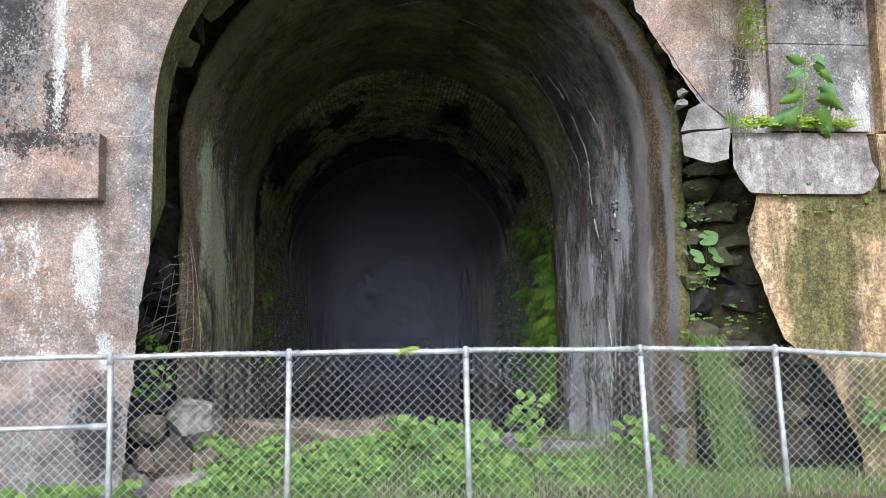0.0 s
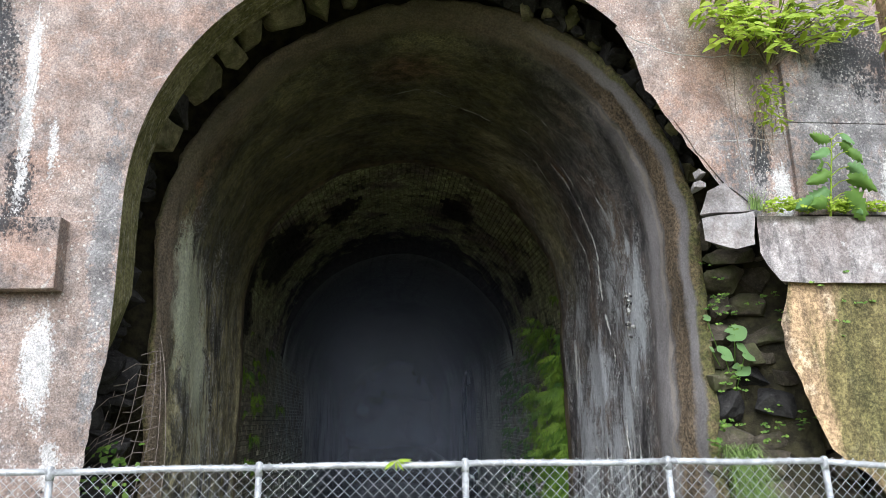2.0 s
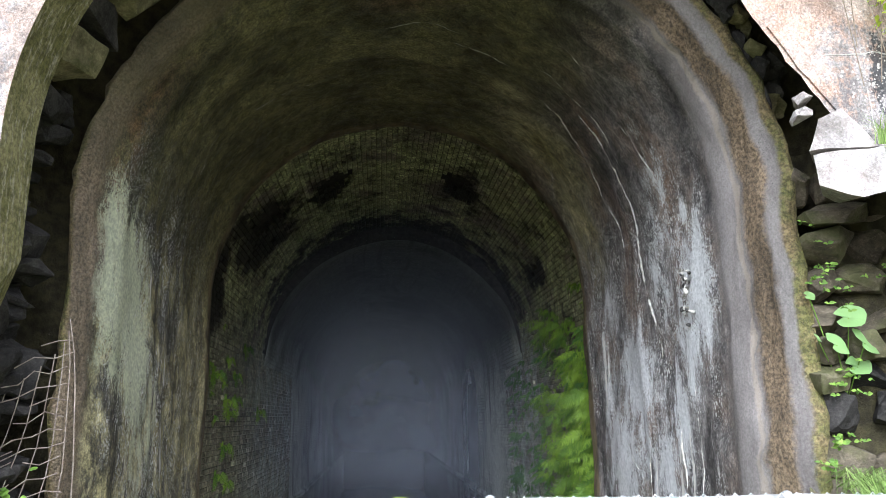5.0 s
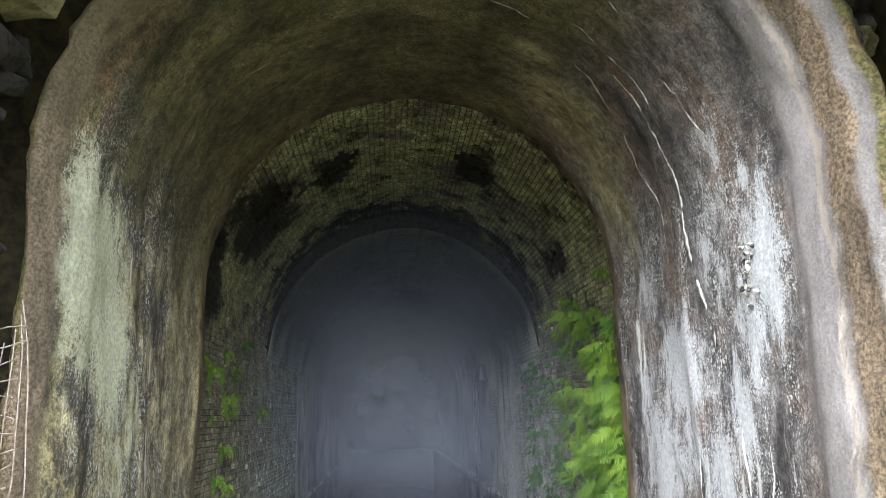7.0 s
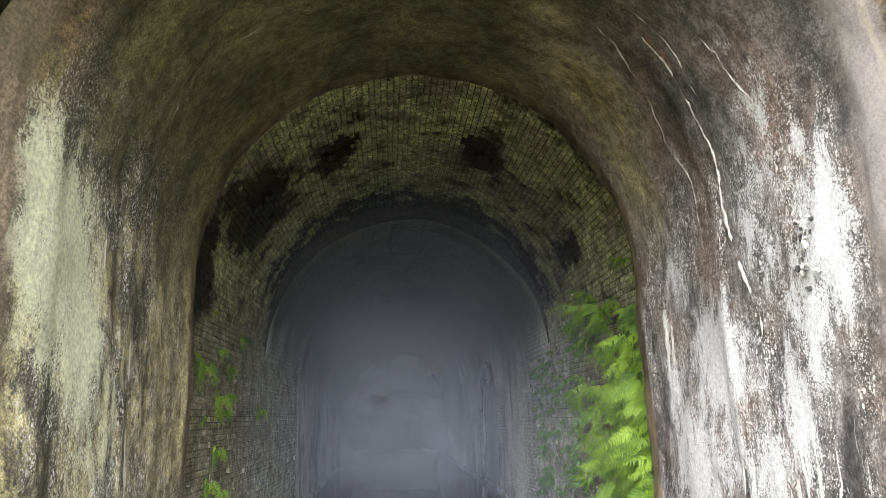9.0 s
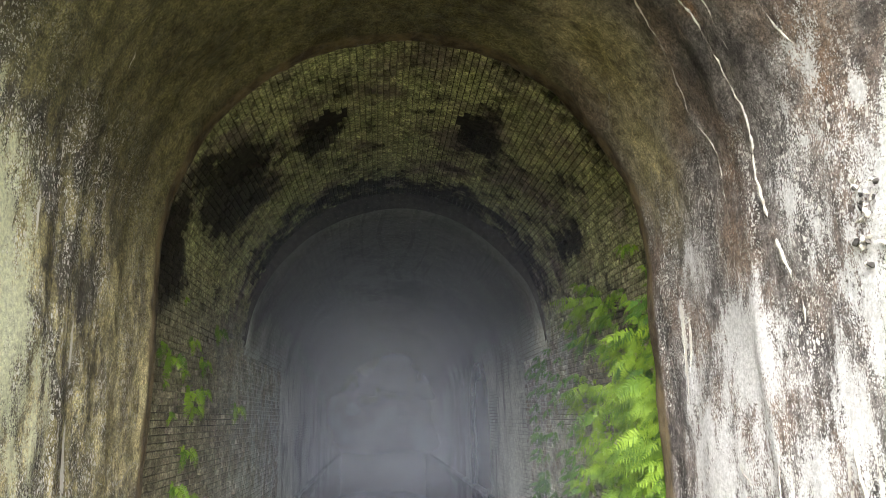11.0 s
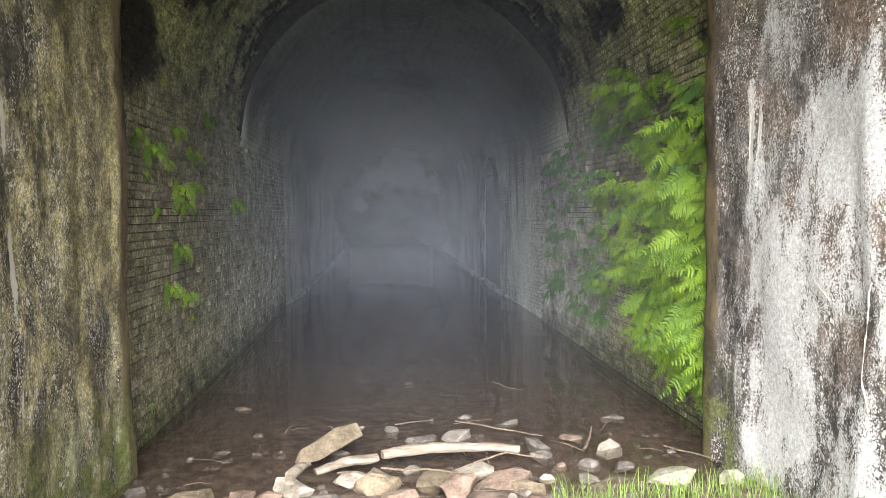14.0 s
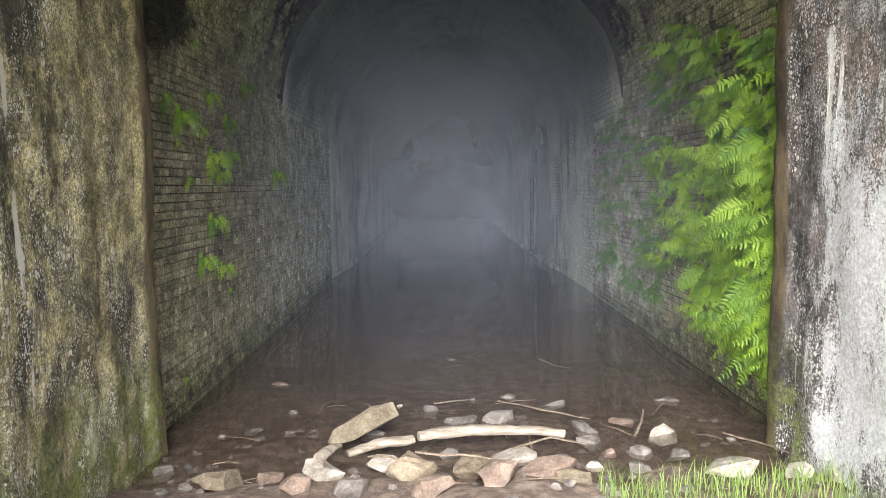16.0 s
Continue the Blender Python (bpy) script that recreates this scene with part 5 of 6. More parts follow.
burdock = empty("burdock", (3.55, 5.7, 2.9), "tall broad-leaved weed growing on the ledge", "weed")
rnd = random.Random(77)
part("stem", tube([(0, 0, 0), (0.03, -0.03, 0.3), (0.06, -0.06, 0.62)], [0.009, 0.007, 0.004], 6), LIME, burdock)
for k in range(16):
    height = (0.04, 0.08, 0.06, 0.1, 0.05, 0.12, 0.16, 0.22, 0.27, 0.32, 0.38, 0.44, 0.5, 0.54, 0.58, 0.61)[k]
    side = 1 if k % 2 else -1
    out = (0.3 if k < 6 else 0.2 - 0.18 * (height - 0.16)) * rnd.uniform(0.55, 1.0)
    root = Vector((0.1 * height, -0.1 * height, height))
    tip = root + Vector((side * out * 0.6, -0.1 * rnd.random() - 0.03, 0.3 * out))
    part("stalk", tube([root, root.lerp(tip, 0.5) + Vector((0, 0, 0.02)), tip], [0.005, 0.004, 0.003], 5), LIME, burdock)
    length = rnd.uniform(0.16, 0.23) * (1 if k < 8 else 0.85 - 0.5 * (height - 0.2))
    sag = rnd.uniform(5, 55)
    part("leaf", lobed_leaf(length, length * 0.7, k), LEAF if k % 3 else BROAD, burdock).matrix_basis = pose(*tip) @ pose(0, 0, 0, rnd.uniform(-40, 40), sag if side > 0 else 180 - sag, rnd.uniform(-25, 25))


def weed_clump(name, spots, seed, material, label, size, per=9, tall=0.12):
    """Low leafy weeds: stalks with small oval leaves at the given spots."""
    rnd = random.Random(seed)
    bm = bmesh.new()
    for x, y, z in spots:
        for _ in range(per):
            a = rnd.uniform(0, 2 * math.pi)
            h = rnd.uniform(0.2, 1) * tall
            p = Vector((x + rnd.gauss(0, size), y + rnd.gauss(0, size), z + h))
            for s in range(3):
                b = a + s * 2.1
                leaf_shape(bm, p, (math.cos(b), math.sin(b), rnd.uniform(-0.1, 0.5)), (rnd.gauss(0, 0.5), -1, rnd.uniform(0.2, 1.0)), size * rnd.uniform(0.6, 1.3), size * rnd.uniform(0.6, 1.0))
    return thing(name, bm, material, label, "weeds", kind="stuff")


def round_weeds(name, places, seed, material, label, size):
    """Creeping weeds: rounded, slightly cupped leaves at the given places, turned up and outwards."""
    rnd = random.Random(seed)
    bm = bmesh.new()
    for x, y, z in places:
        r = size * rnd.uniform(0.55, 1.2) * 0.5
        m = pose(x, y, z, rnd.uniform(15, 75), rnd.uniform(-30, 30), rnd.uniform(-40, 40))
        mid = bm.verts.new(m @ Vector((0, 0, -0.15 * r)))
        rim = [bm.verts.new(m @ Vector((r * q * math.cos(a), r * q * math.sin(a), 0))) for q, a in ((1.15, 1.57), (1.0, 2.4), (0.95, 3.3), (0.9, 4.2), (0.55, 4.71), (0.9, 5.2), (0.95, 6.1), (1.0, 0.75))]
        for k in range(8):
            bm.faces.new((mid, rim[k], rim[(k + 1) % 8]))
    return thing(name, bm, material, label, "weeds", kind="stuff")


rnd = random.Random(31)
def creeping(x0, x1, y0, y1, count, tall, gaps):
    out = []
    while len(out) < count:
        x, y = rnd.uniform(x0, x1), rnd.uniform(y0, y1)
        if noise.noise(Vector((x * 2.1, y * 2.1, 2))) > gaps:
            out.append((x, y, ground_z(x, y) + rnd.uniform(0.02, tall) * (0.7 + 0.6 * noise.noise(Vector((x * 3, y * 3, 9))))))
    return out


round_weeds("ground_weeds", creeping(-1.55, 1.25, 5.8, 6.85, 2600, 0.19, -0.2) + creeping(1.2, 2.7, 5.9, 6.9, 420, 0.12, 0.1), 1, LEAF, "low creeping weeds with round green leaves before the tunnel mouth", 0.058)
round_weeds("tall_weeds", [(0.3 + rnd.gauss(0, 0.1), 6.7 + rnd.gauss(0, 0.1), 0.3 + 0.2 * rnd.random()) for _ in range(60)] + [(0.75 + rnd.gauss(0, 0.16), 6.6 + rnd.gauss(0, 0.1), 0.2 + 0.26 * rnd.random()) for _ in range(90)]
            + [(1.33 + rnd.gauss(0, 0.06), 6.5 + rnd.gauss(0, 0.05), 0.25 + 0.48 * rnd.random()) for _ in range(46)] + [(2.35 + rnd.gauss(0, 0.1), 6.5 + rnd.gauss(0, 0.1), 0.15 + 0.3 * rnd.random()) for _ in range(50)], 2, LEAF, "taller broad-leaved weeds standing among the grass", 0.1)
round_weeds("foot_weeds", [(rnd.uniform(-4.0, -1.75), rnd.uniform(5.5, 5.75), rnd.uniform(0.0, 0.24)) for _ in range(260)], 3, LEAF, "green weeds at the foot of the wall", 0.085)
round_weeds("gap_weeds", [(-1.85 + rnd.gauss(0, 0.1), 6.35 + rnd.gauss(0, 0.06), 0.7 + 0.62 * rnd.random()) for _ in range(70)], 4, LEAF, "leafy creeper among dark rubble", 0.055)
spots = [(cx + rnd.gauss(0, 0.05), 6.14 + rnd.gauss(0, 0.03), cz + rnd.gauss(0, 0.05)) for cx, cz, many in ((2.74, 2.25, 5), (2.82, 2.1, 4), (2.9, 2.32, 3), (3.2, 2.3, 3), (3.3, 2.15, 3), (2.86, 1.72, 5), (2.78, 1.62, 3), (3.1, 1.5, 2), (2.75, 1.35, 6), (2.7, 1.22, 4), (3.2, 1.3, 4), (3.42, 1.36, 5), (3.05, 1.22, 3), (2.85, 2.5, 2)) for _ in range(many)]
spots += [(rnd.uniform(3.3, 4.2), 5.7, 2.28 + rnd.gauss(0, 0.06)) for _ in range(7)] + [(3.5, 5.7, 2.08), (3.55, 5.7, 1.95), (3.6, 5.7, 2.42), (4.15, 5.68, 2.3)]
weed_clump("bank_weeds", spots, 5, LEAF, "small weeds rooted in the stony bank", 0.03, 2, 0.05)
spots = [(rnd.uniform(3.05, 4.05), 5.68 + rnd.gauss(0, 0.03), 2.92) for _ in range(34)]
weed_clump("ledge_weeds", spots, 6, LIME, "fine yellow-green weeds along the ledge", 0.028, 9, 0.1)
spots = [(rnd.uniform(3.9, 4.8), 5.6, 0.45 + rnd.random() * 0.3) for _ in range(40)]
round_weeds("side_weeds", spots, 7, LEAF, "leafy weeds beside the broken wall", 0.1)


def grass(name, places, seed, material, label, tall, hang=0.0):
    rnd = random.Random(seed)
    bm = bmesh.new()
    for x, y, z in places:
        h = tall * rnd.uniform(0.5, 1.15)
        a = rnd.uniform(0, 2 * math.pi)
        lean = rnd.uniform(0.15, 0.7) * h
        w = 0.0036
        side = Vector((math.cos(a + 1.57), math.sin(a + 1.57), 0)) * w
        prev = None
        for f in (0, 0.4, 0.75, 1.0):
            p = Vector((x + math.cos(a) * lean * f * f, y + math.sin(a) * lean * f * f - hang * f * 0.25, z + h * f * (1 - 0.35 * f) - hang * f * f * h * 1.6))
            s = side * (1 - f * 0.92)
            row = (bm.verts.new(p - s), bm.verts.new(p + s))
            if prev:
                bm.faces.new((prev[0], prev[1], row[1], row[0]))
            prev = row
    return thing(name, bm, material, label, "grass", kind="stuff")


rnd = random.Random(41)
spot = lambda x0, x1, y0, y1: (lambda x, y: (x, y, ground_z(x, y) - 0.01))(rnd.uniform(x0, x1), rnd.uniform(y0, y1))
grass("shore_grass", [spot(1.2, 2.75, 9.2, 9.95) for _ in range(800)] + [spot(1.5, 2.7, 7.5, 9.3) for _ in range(1300)], 1, GRASS, "bright green grass on the silty shore", 0.27)
grass("mound_grass", [spot(0.9, 3.6, 5.5, 7.2) for _ in range(3800)] + [spot(2.4, 4.6, 5.3, 6.0) for _ in range(1500)] + [spot(-1.5, 1.2, 5.4, 6.8) for _ in range(2600)], 2, GRASS, "green grass before the tunnel mouth", 0.2)
grass("dead_grass", [spot(-1.6, 4.2, 5.3, 6.1) for _ in range(3200)] + [spot(-1.6, 0.4, 7.1, 7.9) for _ in range(900)], 3, STRAW, "dry straw-coloured grass along the fence", 0.12)
hang = []
for _ in range(1500):
    z = rnd.uniform(0.15, 1.2)
    hang.append((2.72 + rnd.random() * 0.28 + 0.28 * (1.1 - z) * rnd.random(), 6.2 - 0.15 * (1.2 - z) + rnd.gauss(0, 0.04), z))
grass("bank_grass", hang, 4, GRASS, "long grass hanging down the bank", 0.3, 0.8)
grass("tuft_grass", [(rnd.gauss(2.95, 0.03), 5.68, 2.95) for _ in range(70)], 5, GRASS, "tuft of grass between broken stones", 0.22)
grass("verge_grass", [spot(-6, 7, -3, 5.2) for _ in range(5000)], 6, GRASS, "short green grass on the verge", 0.12)

sprig = empty("flower_sprig", (0.23, 5.40, 1.2), "small pale flowering sprig caught on the fence rail", "sprig")
for k in range(9):
    bm = bmesh.new()
    a = radians(-70 + 24 * k)
    leaf_shape(bm, (0, 0, 0), (math.sin(a), -0.3, -0.9 * abs(math.cos(a)) + 0.3 * (k % 3)), (0, -1, 0.3), 0.06 + 0.02 * (k % 3), 0.016)
    part("leaf", bm, LIME, sprig)
for k in range(3):
    part("petal", rock((0.016, 0.01, 0.014), 900 + k, 12, 0.1), CALCITE, sprig, "small white petal").matrix_basis = pose(-0.02 + 0.015 * k, -0.02, -0.01 * k)

# hanging shrub on the wall
shrub = empty("shrub", (3.25, 5.76, 4.15), "lime-green leafy shrub hanging from a wall crack", "shrub")
rnd = random.Random(51)
for k in range(30):
    goal = Vector((rnd.uniform(-0.75, 1.05), -rnd.uniform(0.15, 0.6), rnd.uniform(-0.05, 0.75)))
    path = [Vector((0, 0, 0)).lerp(goal, f) + Vector((0, 0, 0.2 * math.sin(math.pi * f))) for f in (0, 0.3, 0.6, 0.85, 1)]
    br = part("branch", tube(path, [0.006, 0.005, 0.004, 0.003, 0.002], 5), TWIG, shrub)
    bm = bmesh.new()
    for j in range(20):
        f = rnd.uniform(0.25, 1)
        i = min(3, int(f * 4))
        p = path[i].lerp(path[i + 1], f * 4 - i) + Vector((rnd.gauss(0, 0.045), rnd.gauss(0, 0.045), rnd.gauss(0, 0.02)))
        b = rnd.uniform(0, 6.28)
        leaf_shape(bm, p, (math.cos(b), math.sin(b) - 0.3, rnd.uniform(-0.4, 0.1)), (0, -1.5, 0.8), rnd.uniform(0.08, 0.15), rnd.uniform(0.035, 0.06))
    part("foliage", bm, LIME, br)
bm = bmesh.new()
for j in range(150):
    p = Vector((rnd.gauss(-0.08, 0.07), -0.1 + rnd.gauss(0, 0.04), -0.1 - 0.45 * rnd.random()))
    b = rnd.uniform(0, 6.28)
    leaf_shape(bm, p, (math.cos(b), math.sin(b) - 0.3, -0.3), (0, 0, 1), rnd.uniform(0.035, 0.06), 0.028)
part("trailing_foliage", bm, LIME, shrub)
for k in range(12):
    x = rnd.gauss(-0.12, 0.1)
    part("hanging_root", tube([(x, -0.02, 0), (x + rnd.gauss(0, 0.03), -0.06, -0.3), (x + rnd.gauss(0, 0.05), -0.05, -rnd.uniform(0.45, 0.85))], 0.0035, 4), TWIG, shrub)

# ---- flat rock slabs across the mouth ----
for k, (x, y, z, w, d, h, turn) in enumerate(((-0.5, 7.3, 0.33, 2.0, 0.7, 0.26, 2), (0.75, 7.4, 0.2, 0.9, 0.6, 0.2, -8), (1.75, 7.4, 0.08, 1.5, 0.6, 0.22, 2))):
    thing("flat_rock", rock((w, d, h), 640 + k, 26, 0.5), GREY_STONE if k else TAN_STONE, "flat grey-brown rock slab lying across the tunnel mouth", "rock", "flat rocks").matrix_basis = pose(x, y, z, 3, 2, turn)

# ---- boulders and creeper mesh under the broken side of the arch ----
rnd = random.Random(61)
for k, (x, y, z, w, d, h, m) in enumerate(((-1.63, 6.75, 0.5, 0.5, 0.45, 0.46, PALE_STONE), (-1.93, 6.45, 0.5, 0.3, 0.3, 0.3, TAN_STONE), (-1.75, 6.4, 0.25, 0.42, 0.4, 0.36, TAN_STONE), (-1.55, 6.35, 0.08, 0.5, 0.4, 0.3, PALE_STONE),
                                           (-1.95, 6.3, 0.08, 0.36, 0.34, 0.32, PALE_STONE), (-1.25, 6.3, 0.02, 0.4, 0.35, 0.2, GREY_STONE), (-1.7, 6.1, 0.03, 0.3, 0.3, 0.2, PINK_STONE), (-2.0, 6.75, 0.75, 0.3, 0.3, 0.3, GREY_STONE), (-1.42, 6.55, 0.2, 0.34, 0.3, 0.26, TAN_STONE), (-1.85, 6.2, 0.3, 0.22, 0.2, 0.2, PINK_STONE), (-1.5, 6.15, 0.02, 0.26, 0.26, 0.2, TAN_STONE), (-1.98, 6.0, 0.02, 0.24, 0.24, 0.16, PINK_STONE))):
    thing("boulder", rock((w, d, h), 500 + k, 22, 0.92), m, "fallen block of pale sandstone beside the arch", "rock", "fallen blocks").matrix_basis = pose(x, y, z, rnd.uniform(-20, 20), rnd.uniform(-20, 20), rnd.uniform(0, 90))
net = empty("wire_netting", (-1.78, 6.72, 1.3), "rusty torn wire netting hanging from the lining", "wire netting")
for k in range(9):
    x = 0.13 - 0.055 * k
    part("wire", tube([(x + 0.1 * math.sin(0.5 * k + 2.2 * f), -0.05 - 0.12 * f * (k / 9) + 0.02 * math.sin(9 * f + k), 0.85 - 0.07 * k - (1.25 - 0.06 * k) * f) for f in (0, 0.17, 0.34, 0.5, 0.67, 0.84, 1)], 0.0035, 4), RUST_WIRE, net)
for k in range(15):
    z = 0.72 - 0.085 * k
    part("wire", tube([(0.16 - 0.085 * i + 0.02 * math.sin(k * 2 + i), -0.05 - 0.03 * i, z - 0.02 * i * i * 0.4 + 0.02 * math.sin(3 * i + k)) for i in range(3 + (k * 5 % 4))], 0.0035, 4), RUST_WIRE, net)
for k in range(7):
    part("wire", tube([(-0.1, -0.08, 0.15 - 0.06 * k), (-0.26, -0.16, 0.05 - 0.07 * k + 0.03 * math.sin(k)), (-0.36 - 0.03 * k, -0.24, -0.1 - 0.09 * k)], 0.0035, 4), RUST_WIRE, net)

# ---- rocks and driftwood on the shore ----
STONES = {"t": TAN_STONE, "p": PINK_STONE, "g": GREY_STONE, "w": PALE_STONE}
shore = """ -0.27 11.05 0.26 0.2 0.1 g 10; 0.16 11.63 0.16 0.14 0.12 g 20; 0.42 11.36 0.34 0.26 0.16 g 30; 0.72 11.34 0.36 0.22 0.14 g 50; 0.9 11.98 0.2 0.16 0.07 g 0; 1.23 11.76 0.26 0.2 0.1 g 15;
1.40 11.1 0.17 0.3 0.15 g 25; 1.36 10.82 0.16 0.2 0.1 g 70; 1.72 11.22 0.24 0.18 0.07 p 5; 1.95 10.95 0.28 0.2 0.17 w 20; 1.69 10.6 0.2 0.16 0.12 g 50; 1.93 10.55 0.22 0.18 0.08 g 0; 2.2 10.22 0.44 0.34 0.18 w 5;
-1.3 12.51 0.2 0.13 0.07 p 0; -1.23 11.17 0.17 0.1 0.05 g 0; -1.44 11.05 0.07 0.06 0.05 g 0; -0.85 10.14 0.2 0.16 0.12 p 20; -1.15 10.02 0.36 0.26 0.16 t 15; -1.65 10.36 0.17 0.15 0.14 g 40; -1.5 10.45 0.1 0.08 0.05 g 0;
0.05 10.22 0.36 0.3 0.24 t 30; 0.47 10.27 0.36 0.3 0.22 t 60; 0.74 10.5 0.44 0.26 0.16 w 0; -0.1 10.42 0.34 0.24 0.16 w 15; 0.95 10.2 0.48 0.3 0.15 p 25; -0.5 10.22 0.36 0.24 0.14 w 0; 0.62 10.02 0.3 0.3 0.24 p 80;
2.44 10.8 0.12 0.1 0.05 g 0; 0.39 13.36 0.11 0.09 0.07 p 0; 2.26 11.8 0.26 0.14 0.08 g 160; 0.2 9.9 0.3 0.26 0.16 p 35; -0.3 9.95 0.26 0.24 0.14 g 70; 1.3 10.35 0.13 0.1 0.08 w 0; 1.6 10.25 0.18 0.13 0.08 g 0; -1.0 11.6 0.1 0.08 0.05 g 0;
-0.1 11.75 0.06 0.05 0.04 w 0; 0.55 11.9 0.07 0.06 0.05 g 0; 1.45 10.6 0.14 0.12 0.07 p 0; 0.3 10.6 0.16 0.12 0.08 g 45; -0.65 9.95 0.22 0.2 0.12 p 0; 2.55 10.05 0.2 0.16 0.14 w 0; 2.75 9.9 0.22 0.16 0.12 w 40; 1.1 10.0 0.26 0.2 0.12 t 10"""
for k, row in enumerate(shore.replace("\n", "").split(";")):
    x, y, w, d, h, m, turn = row.split()
    x, y, w, d, h = (float(v) for v in (x, y, w, d, h))
    z = max(ground_z(x, y), WATER_Z - 0.35 * h) + h * 0.22
    colour = {"t": "tan sandstone", "p": "pinkish sandstone", "g": "wet grey", "w": "pale broken"}[m]
    thing("rock", rock((w, d, h), 700 + k, 18, 0.55), STONES[m], f"{colour} rock lying at the water's edge", "rock", "shore rocks").matrix_basis = pose(x, y, z, 8 * math.sin(k), 8 * math.cos(3 * k), float(turn))


slab = rock((0.72, 0.2, 0.12), 799, 26, 0.6)
thing("rock", slab, TAN_STONE, "long tan sandstone slab leaning out of the shallow water", "rock", "shore rocks").matrix_basis = pose(-0.32, 10.9, -0.29, 30, -17, 32)


def wood(name, path, radii, material, label, flat=0.6):
    fine = [Vector(a).lerp(Vector(b), k / 4) for a, b in zip(path, path[1:]) for k in range(4)] + [Vector(path[-1])]
    sizes = [a + (b - a) * k / 4 for a, b in zip(radii, radii[1:]) for k in range(4)] + [radii[-1]]
    bm = tube(fine, sizes, 9)
    mid = Vector(path[len(path) // 2])
    for v in bm.verts:
        v.co.z = mid.z + (v.co.z - mid.z) * flat
        v.co += noise.noise_vector(v.co * 4) * 0.016 + noise.noise_vector(v.co * 17) * 0.4 * min(0.02, sizes[0])
    return thing(name, bm, material, label, "driftwood", "driftwood")


wood("driftwood_log", [(0.1, 10.7, -0.33), (0.3, 10.77, -0.32), (0.5, 10.8, -0.315), (0.75, 10.8, -0.315), (1.0, 10.77, -0.32), (1.17, 10.74, -0.34)], [0.05, 0.066, 0.064, 0.06, 0.054, 0.045], DRIFTWOOD, "bleached curved log lying across the stones")
wood("driftwood_log", [(-0.4, 10.48, -0.36), (-0.2, 10.6, -0.34), (0.06, 10.7, -0.34)], [0.04, 0.055, 0.05], DRIFTWOOD, "short bleached log end lying on stones")
wood("driftwood_branch", [(-0.5, 9.86, -0.2), (-0.5, 9.98, -0.17), (-0.47, 10.1, -0.2), (-0.43, 10.28, -0.26)], [0.03, 0.042, 0.045, 0.03], DRIFTWOOD, "pale broken branch stump on the shore")
for path in ([(0.75, 11.7, -0.39), (1.1, 11.4, -0.36), (1.45, 11.2, -0.39)], [(0.1, 10.05, -0.2), (0.4, 9.95, -0.18), (0.6, 9.9, -0.2)], [(0.75, 10.3, -0.28), (1.0, 10.42, -0.25), (1.25, 10.35, -0.28)], [(1.35, 13.3, -0.41), (1.42, 13.05, -0.39), (1.6, 12.9, -0.41)],
             [(1.72, 10.85, -0.4), (1.85, 11.1, -0.37), (1.92, 11.35, -0.35)], [(0.2, 11.7, -0.39), (0.5, 11.75, -0.38)], [(-0.2, 9.95, -0.2), (-0.05, 9.85, -0.15), (0.15, 9.8, -0.2)], [(2.4, 10.9, -0.41), (2.7, 10.4, -0.38)]):
    wood("twig", path, [0.011] * (len(path) - 1) + [0.006], TWIG, "thin dead twig lying in shallow water")

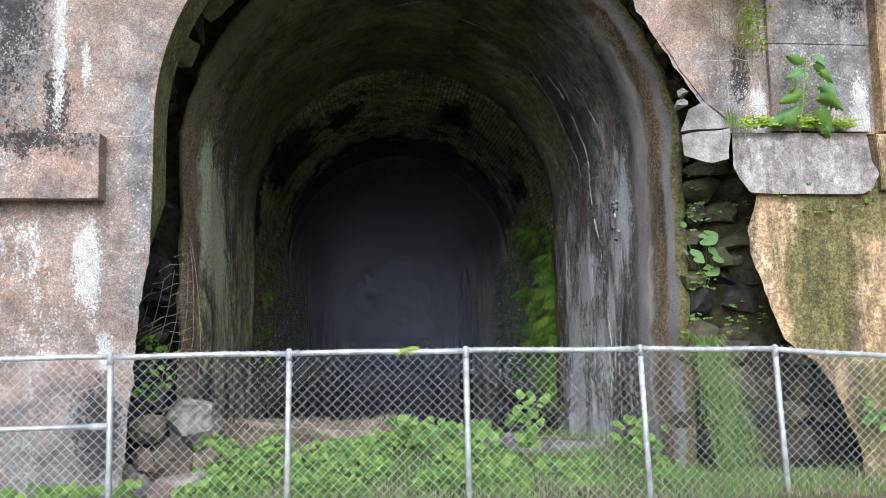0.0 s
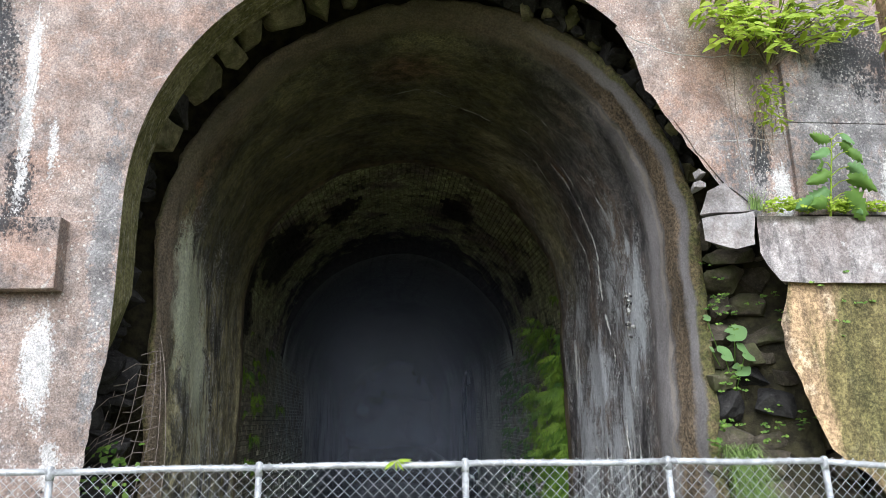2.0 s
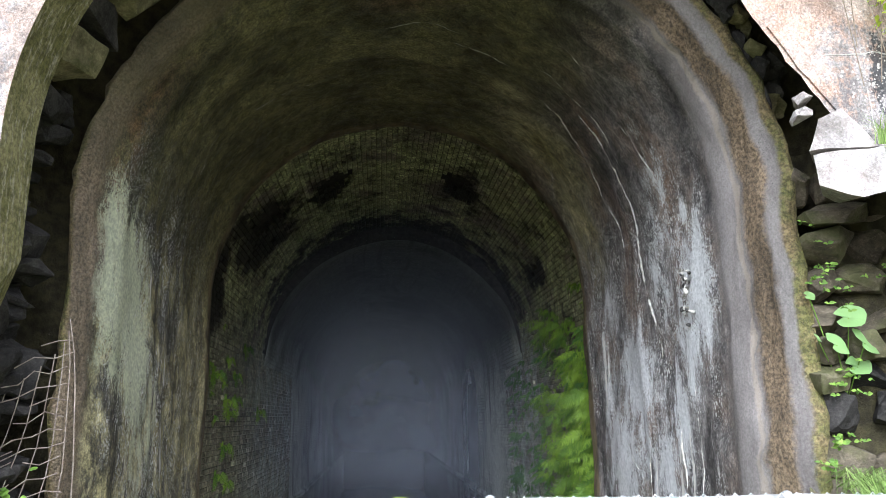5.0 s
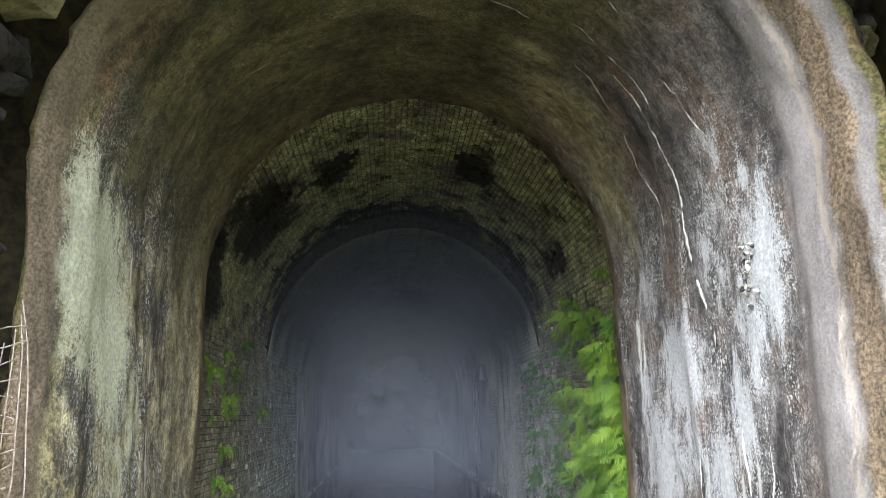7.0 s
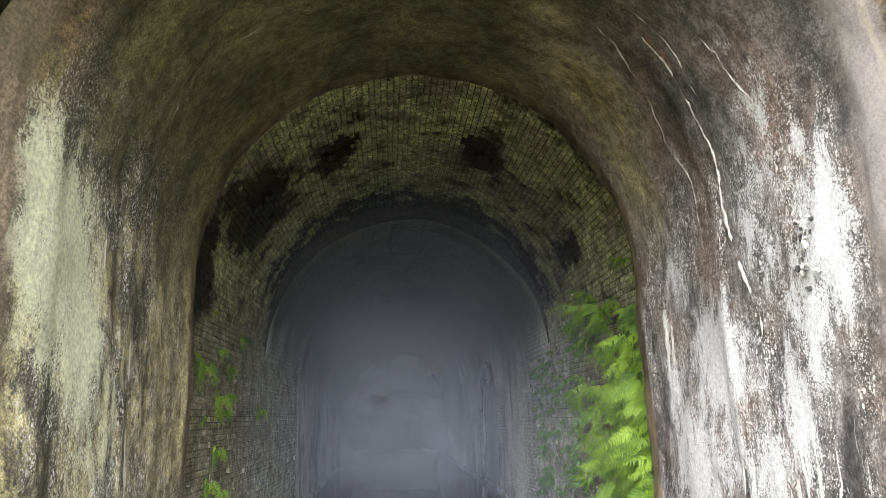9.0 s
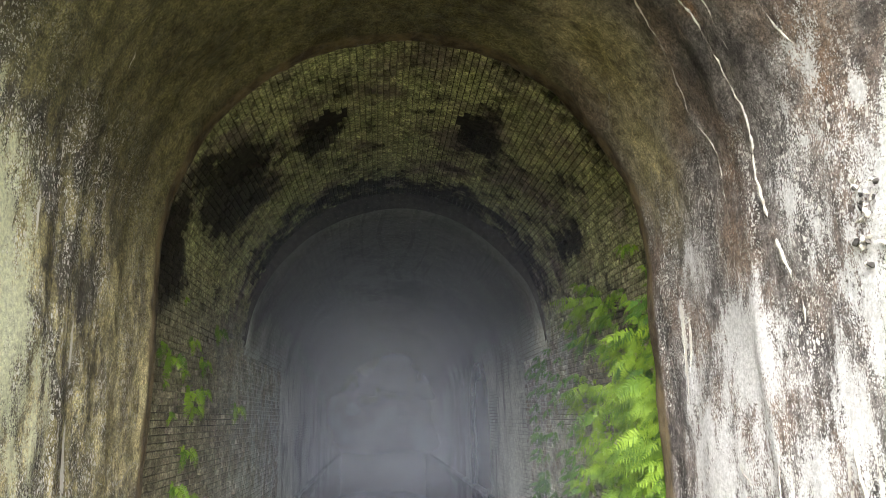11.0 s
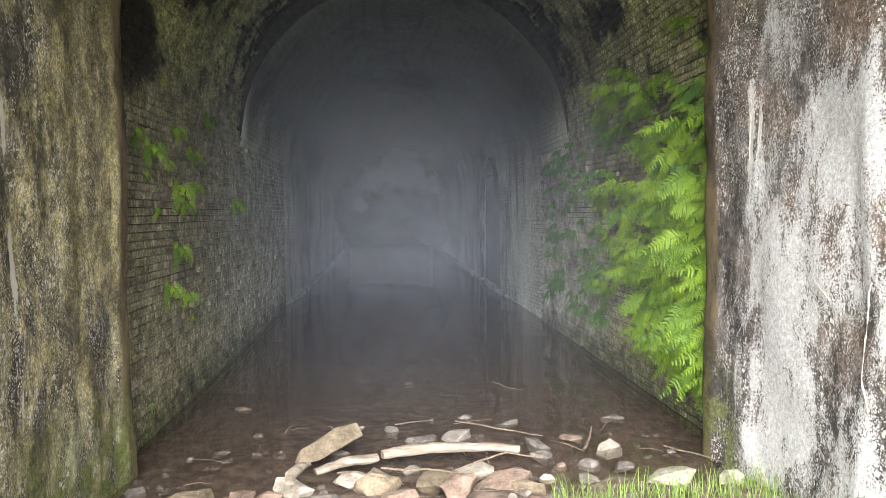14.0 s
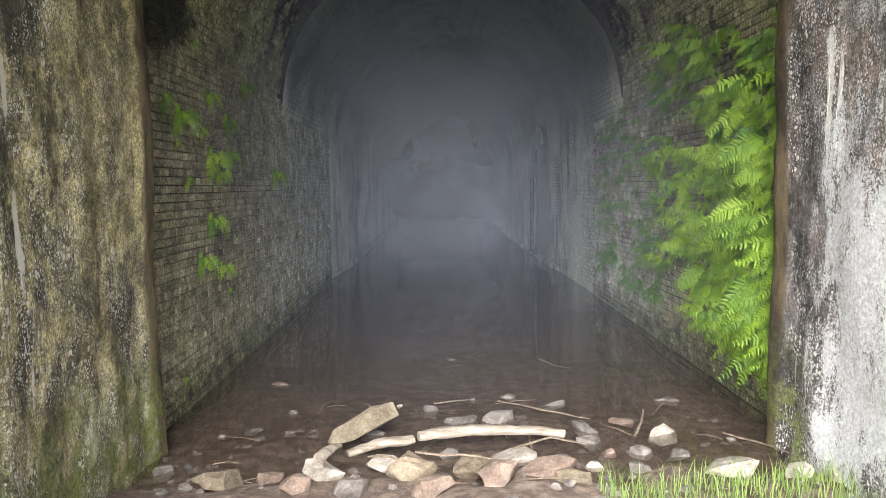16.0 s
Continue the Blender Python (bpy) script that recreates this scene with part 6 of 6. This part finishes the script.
bm = bmesh.new()
rnd = random.Random(91)
for k in range(420):                                    # pebbles and chips on the silt
    x, y = rnd.uniform(-1.85, 2.75), 9.3 + 4.2 * rnd.random() ** 1.8
    w = rnd.uniform(0.012, 0.05)
    z = ground_z(x, y)
    if z < WATER_Z - 0.06:
        continue
    turn = pose(x, y, z + w * 0.15, rnd.uniform(-20, 20), rnd.uniform(-20, 20), rnd.uniform(0, 180))
    top = [bm.verts.new(turn @ Vector((w * math.cos(a) * rnd.uniform(0.6, 1), w * 0.7 * math.sin(a), w * 0.35))) for a in (0, 1.3, 2.5, 3.8, 5.1)]
    foot = [bm.verts.new(turn @ Vector((w * 1.2 * math.cos(a), w * math.sin(a), -w * 0.3))) for a in (0, 1.3, 2.5, 3.8, 5.1)]
    bm.faces.new(top)
    for i in range(5):
        bm.faces.new((foot[i], foot[(i + 1) % 5], top[(i + 1) % 5], top[i]))
thing("gravel", bm, GREY_STONE, "scattered pebbles and chips on the wet silt", "gravel", kind="stuff")
for k in range(22):                                     # bits of dead stick
    x, y = rnd.uniform(-1.3, 2.5), 9.9 + 2.2 * rnd.random() ** 1.5
    a, h = rnd.uniform(0, 3.14), rnd.uniform(0.06, 0.2)
    z = max(ground_z(x, y), WATER_Z - 0.01) + 0.012
    wood("twig", [(x - h * math.cos(a), y - h * math.sin(a), z), (x, y + 0.02, z + 0.012), (x + h * math.cos(a), y + h * math.sin(a), z)], [0.005, 0.006, 0.003], TWIG, "short bit of dead stick on the shore")

# ---- bricks, one by one ----
near_count = {"left": 0, "right": 0, "vault": 0}
verts, faces = [], []
proto = {}
for key, me in ((False, STRETCHER), (True, HEADER)):
    proto[key] = ([v.co.copy() for v in me.vertices], [tuple(p.vertices) for p in me.polygons])
for p, inward, header, tilt in brick_places():
    m = brick_matrix(p, inward, tilt)
    side = "left" if inward[0] > 0.99 else "right" if inward[0] < -0.99 else "vault"
    near = p.y < (12.4 if side == "left" else 11.6) and (p.z > 0.2 if side != "vault" else abs(p.x - BX) < 1.6 and p.y < 11.9)
    if near and near_count[side] < 98:
        near_count[side] += 1
        ob = new("brick", HEADER if header else STRETCHER)
        ob.parent, ob.matrix_basis = tunnel, m
    else:
        vs, fs = proto[header]
        base = len(verts)
        verts.extend((m @ v)[:] for v in vs)
        faces.extend(tuple(base + i for i in f) for f in fs)
me = bpy.data.meshes.new("brickwork")
me.from_pydata(verts, [], faces)
me.materials.append(BRICK_REST)
rest = new("brickwork", me)
rest.parent = tunnel
tagged(rest, "courses of sooty brick", kind="stuff")
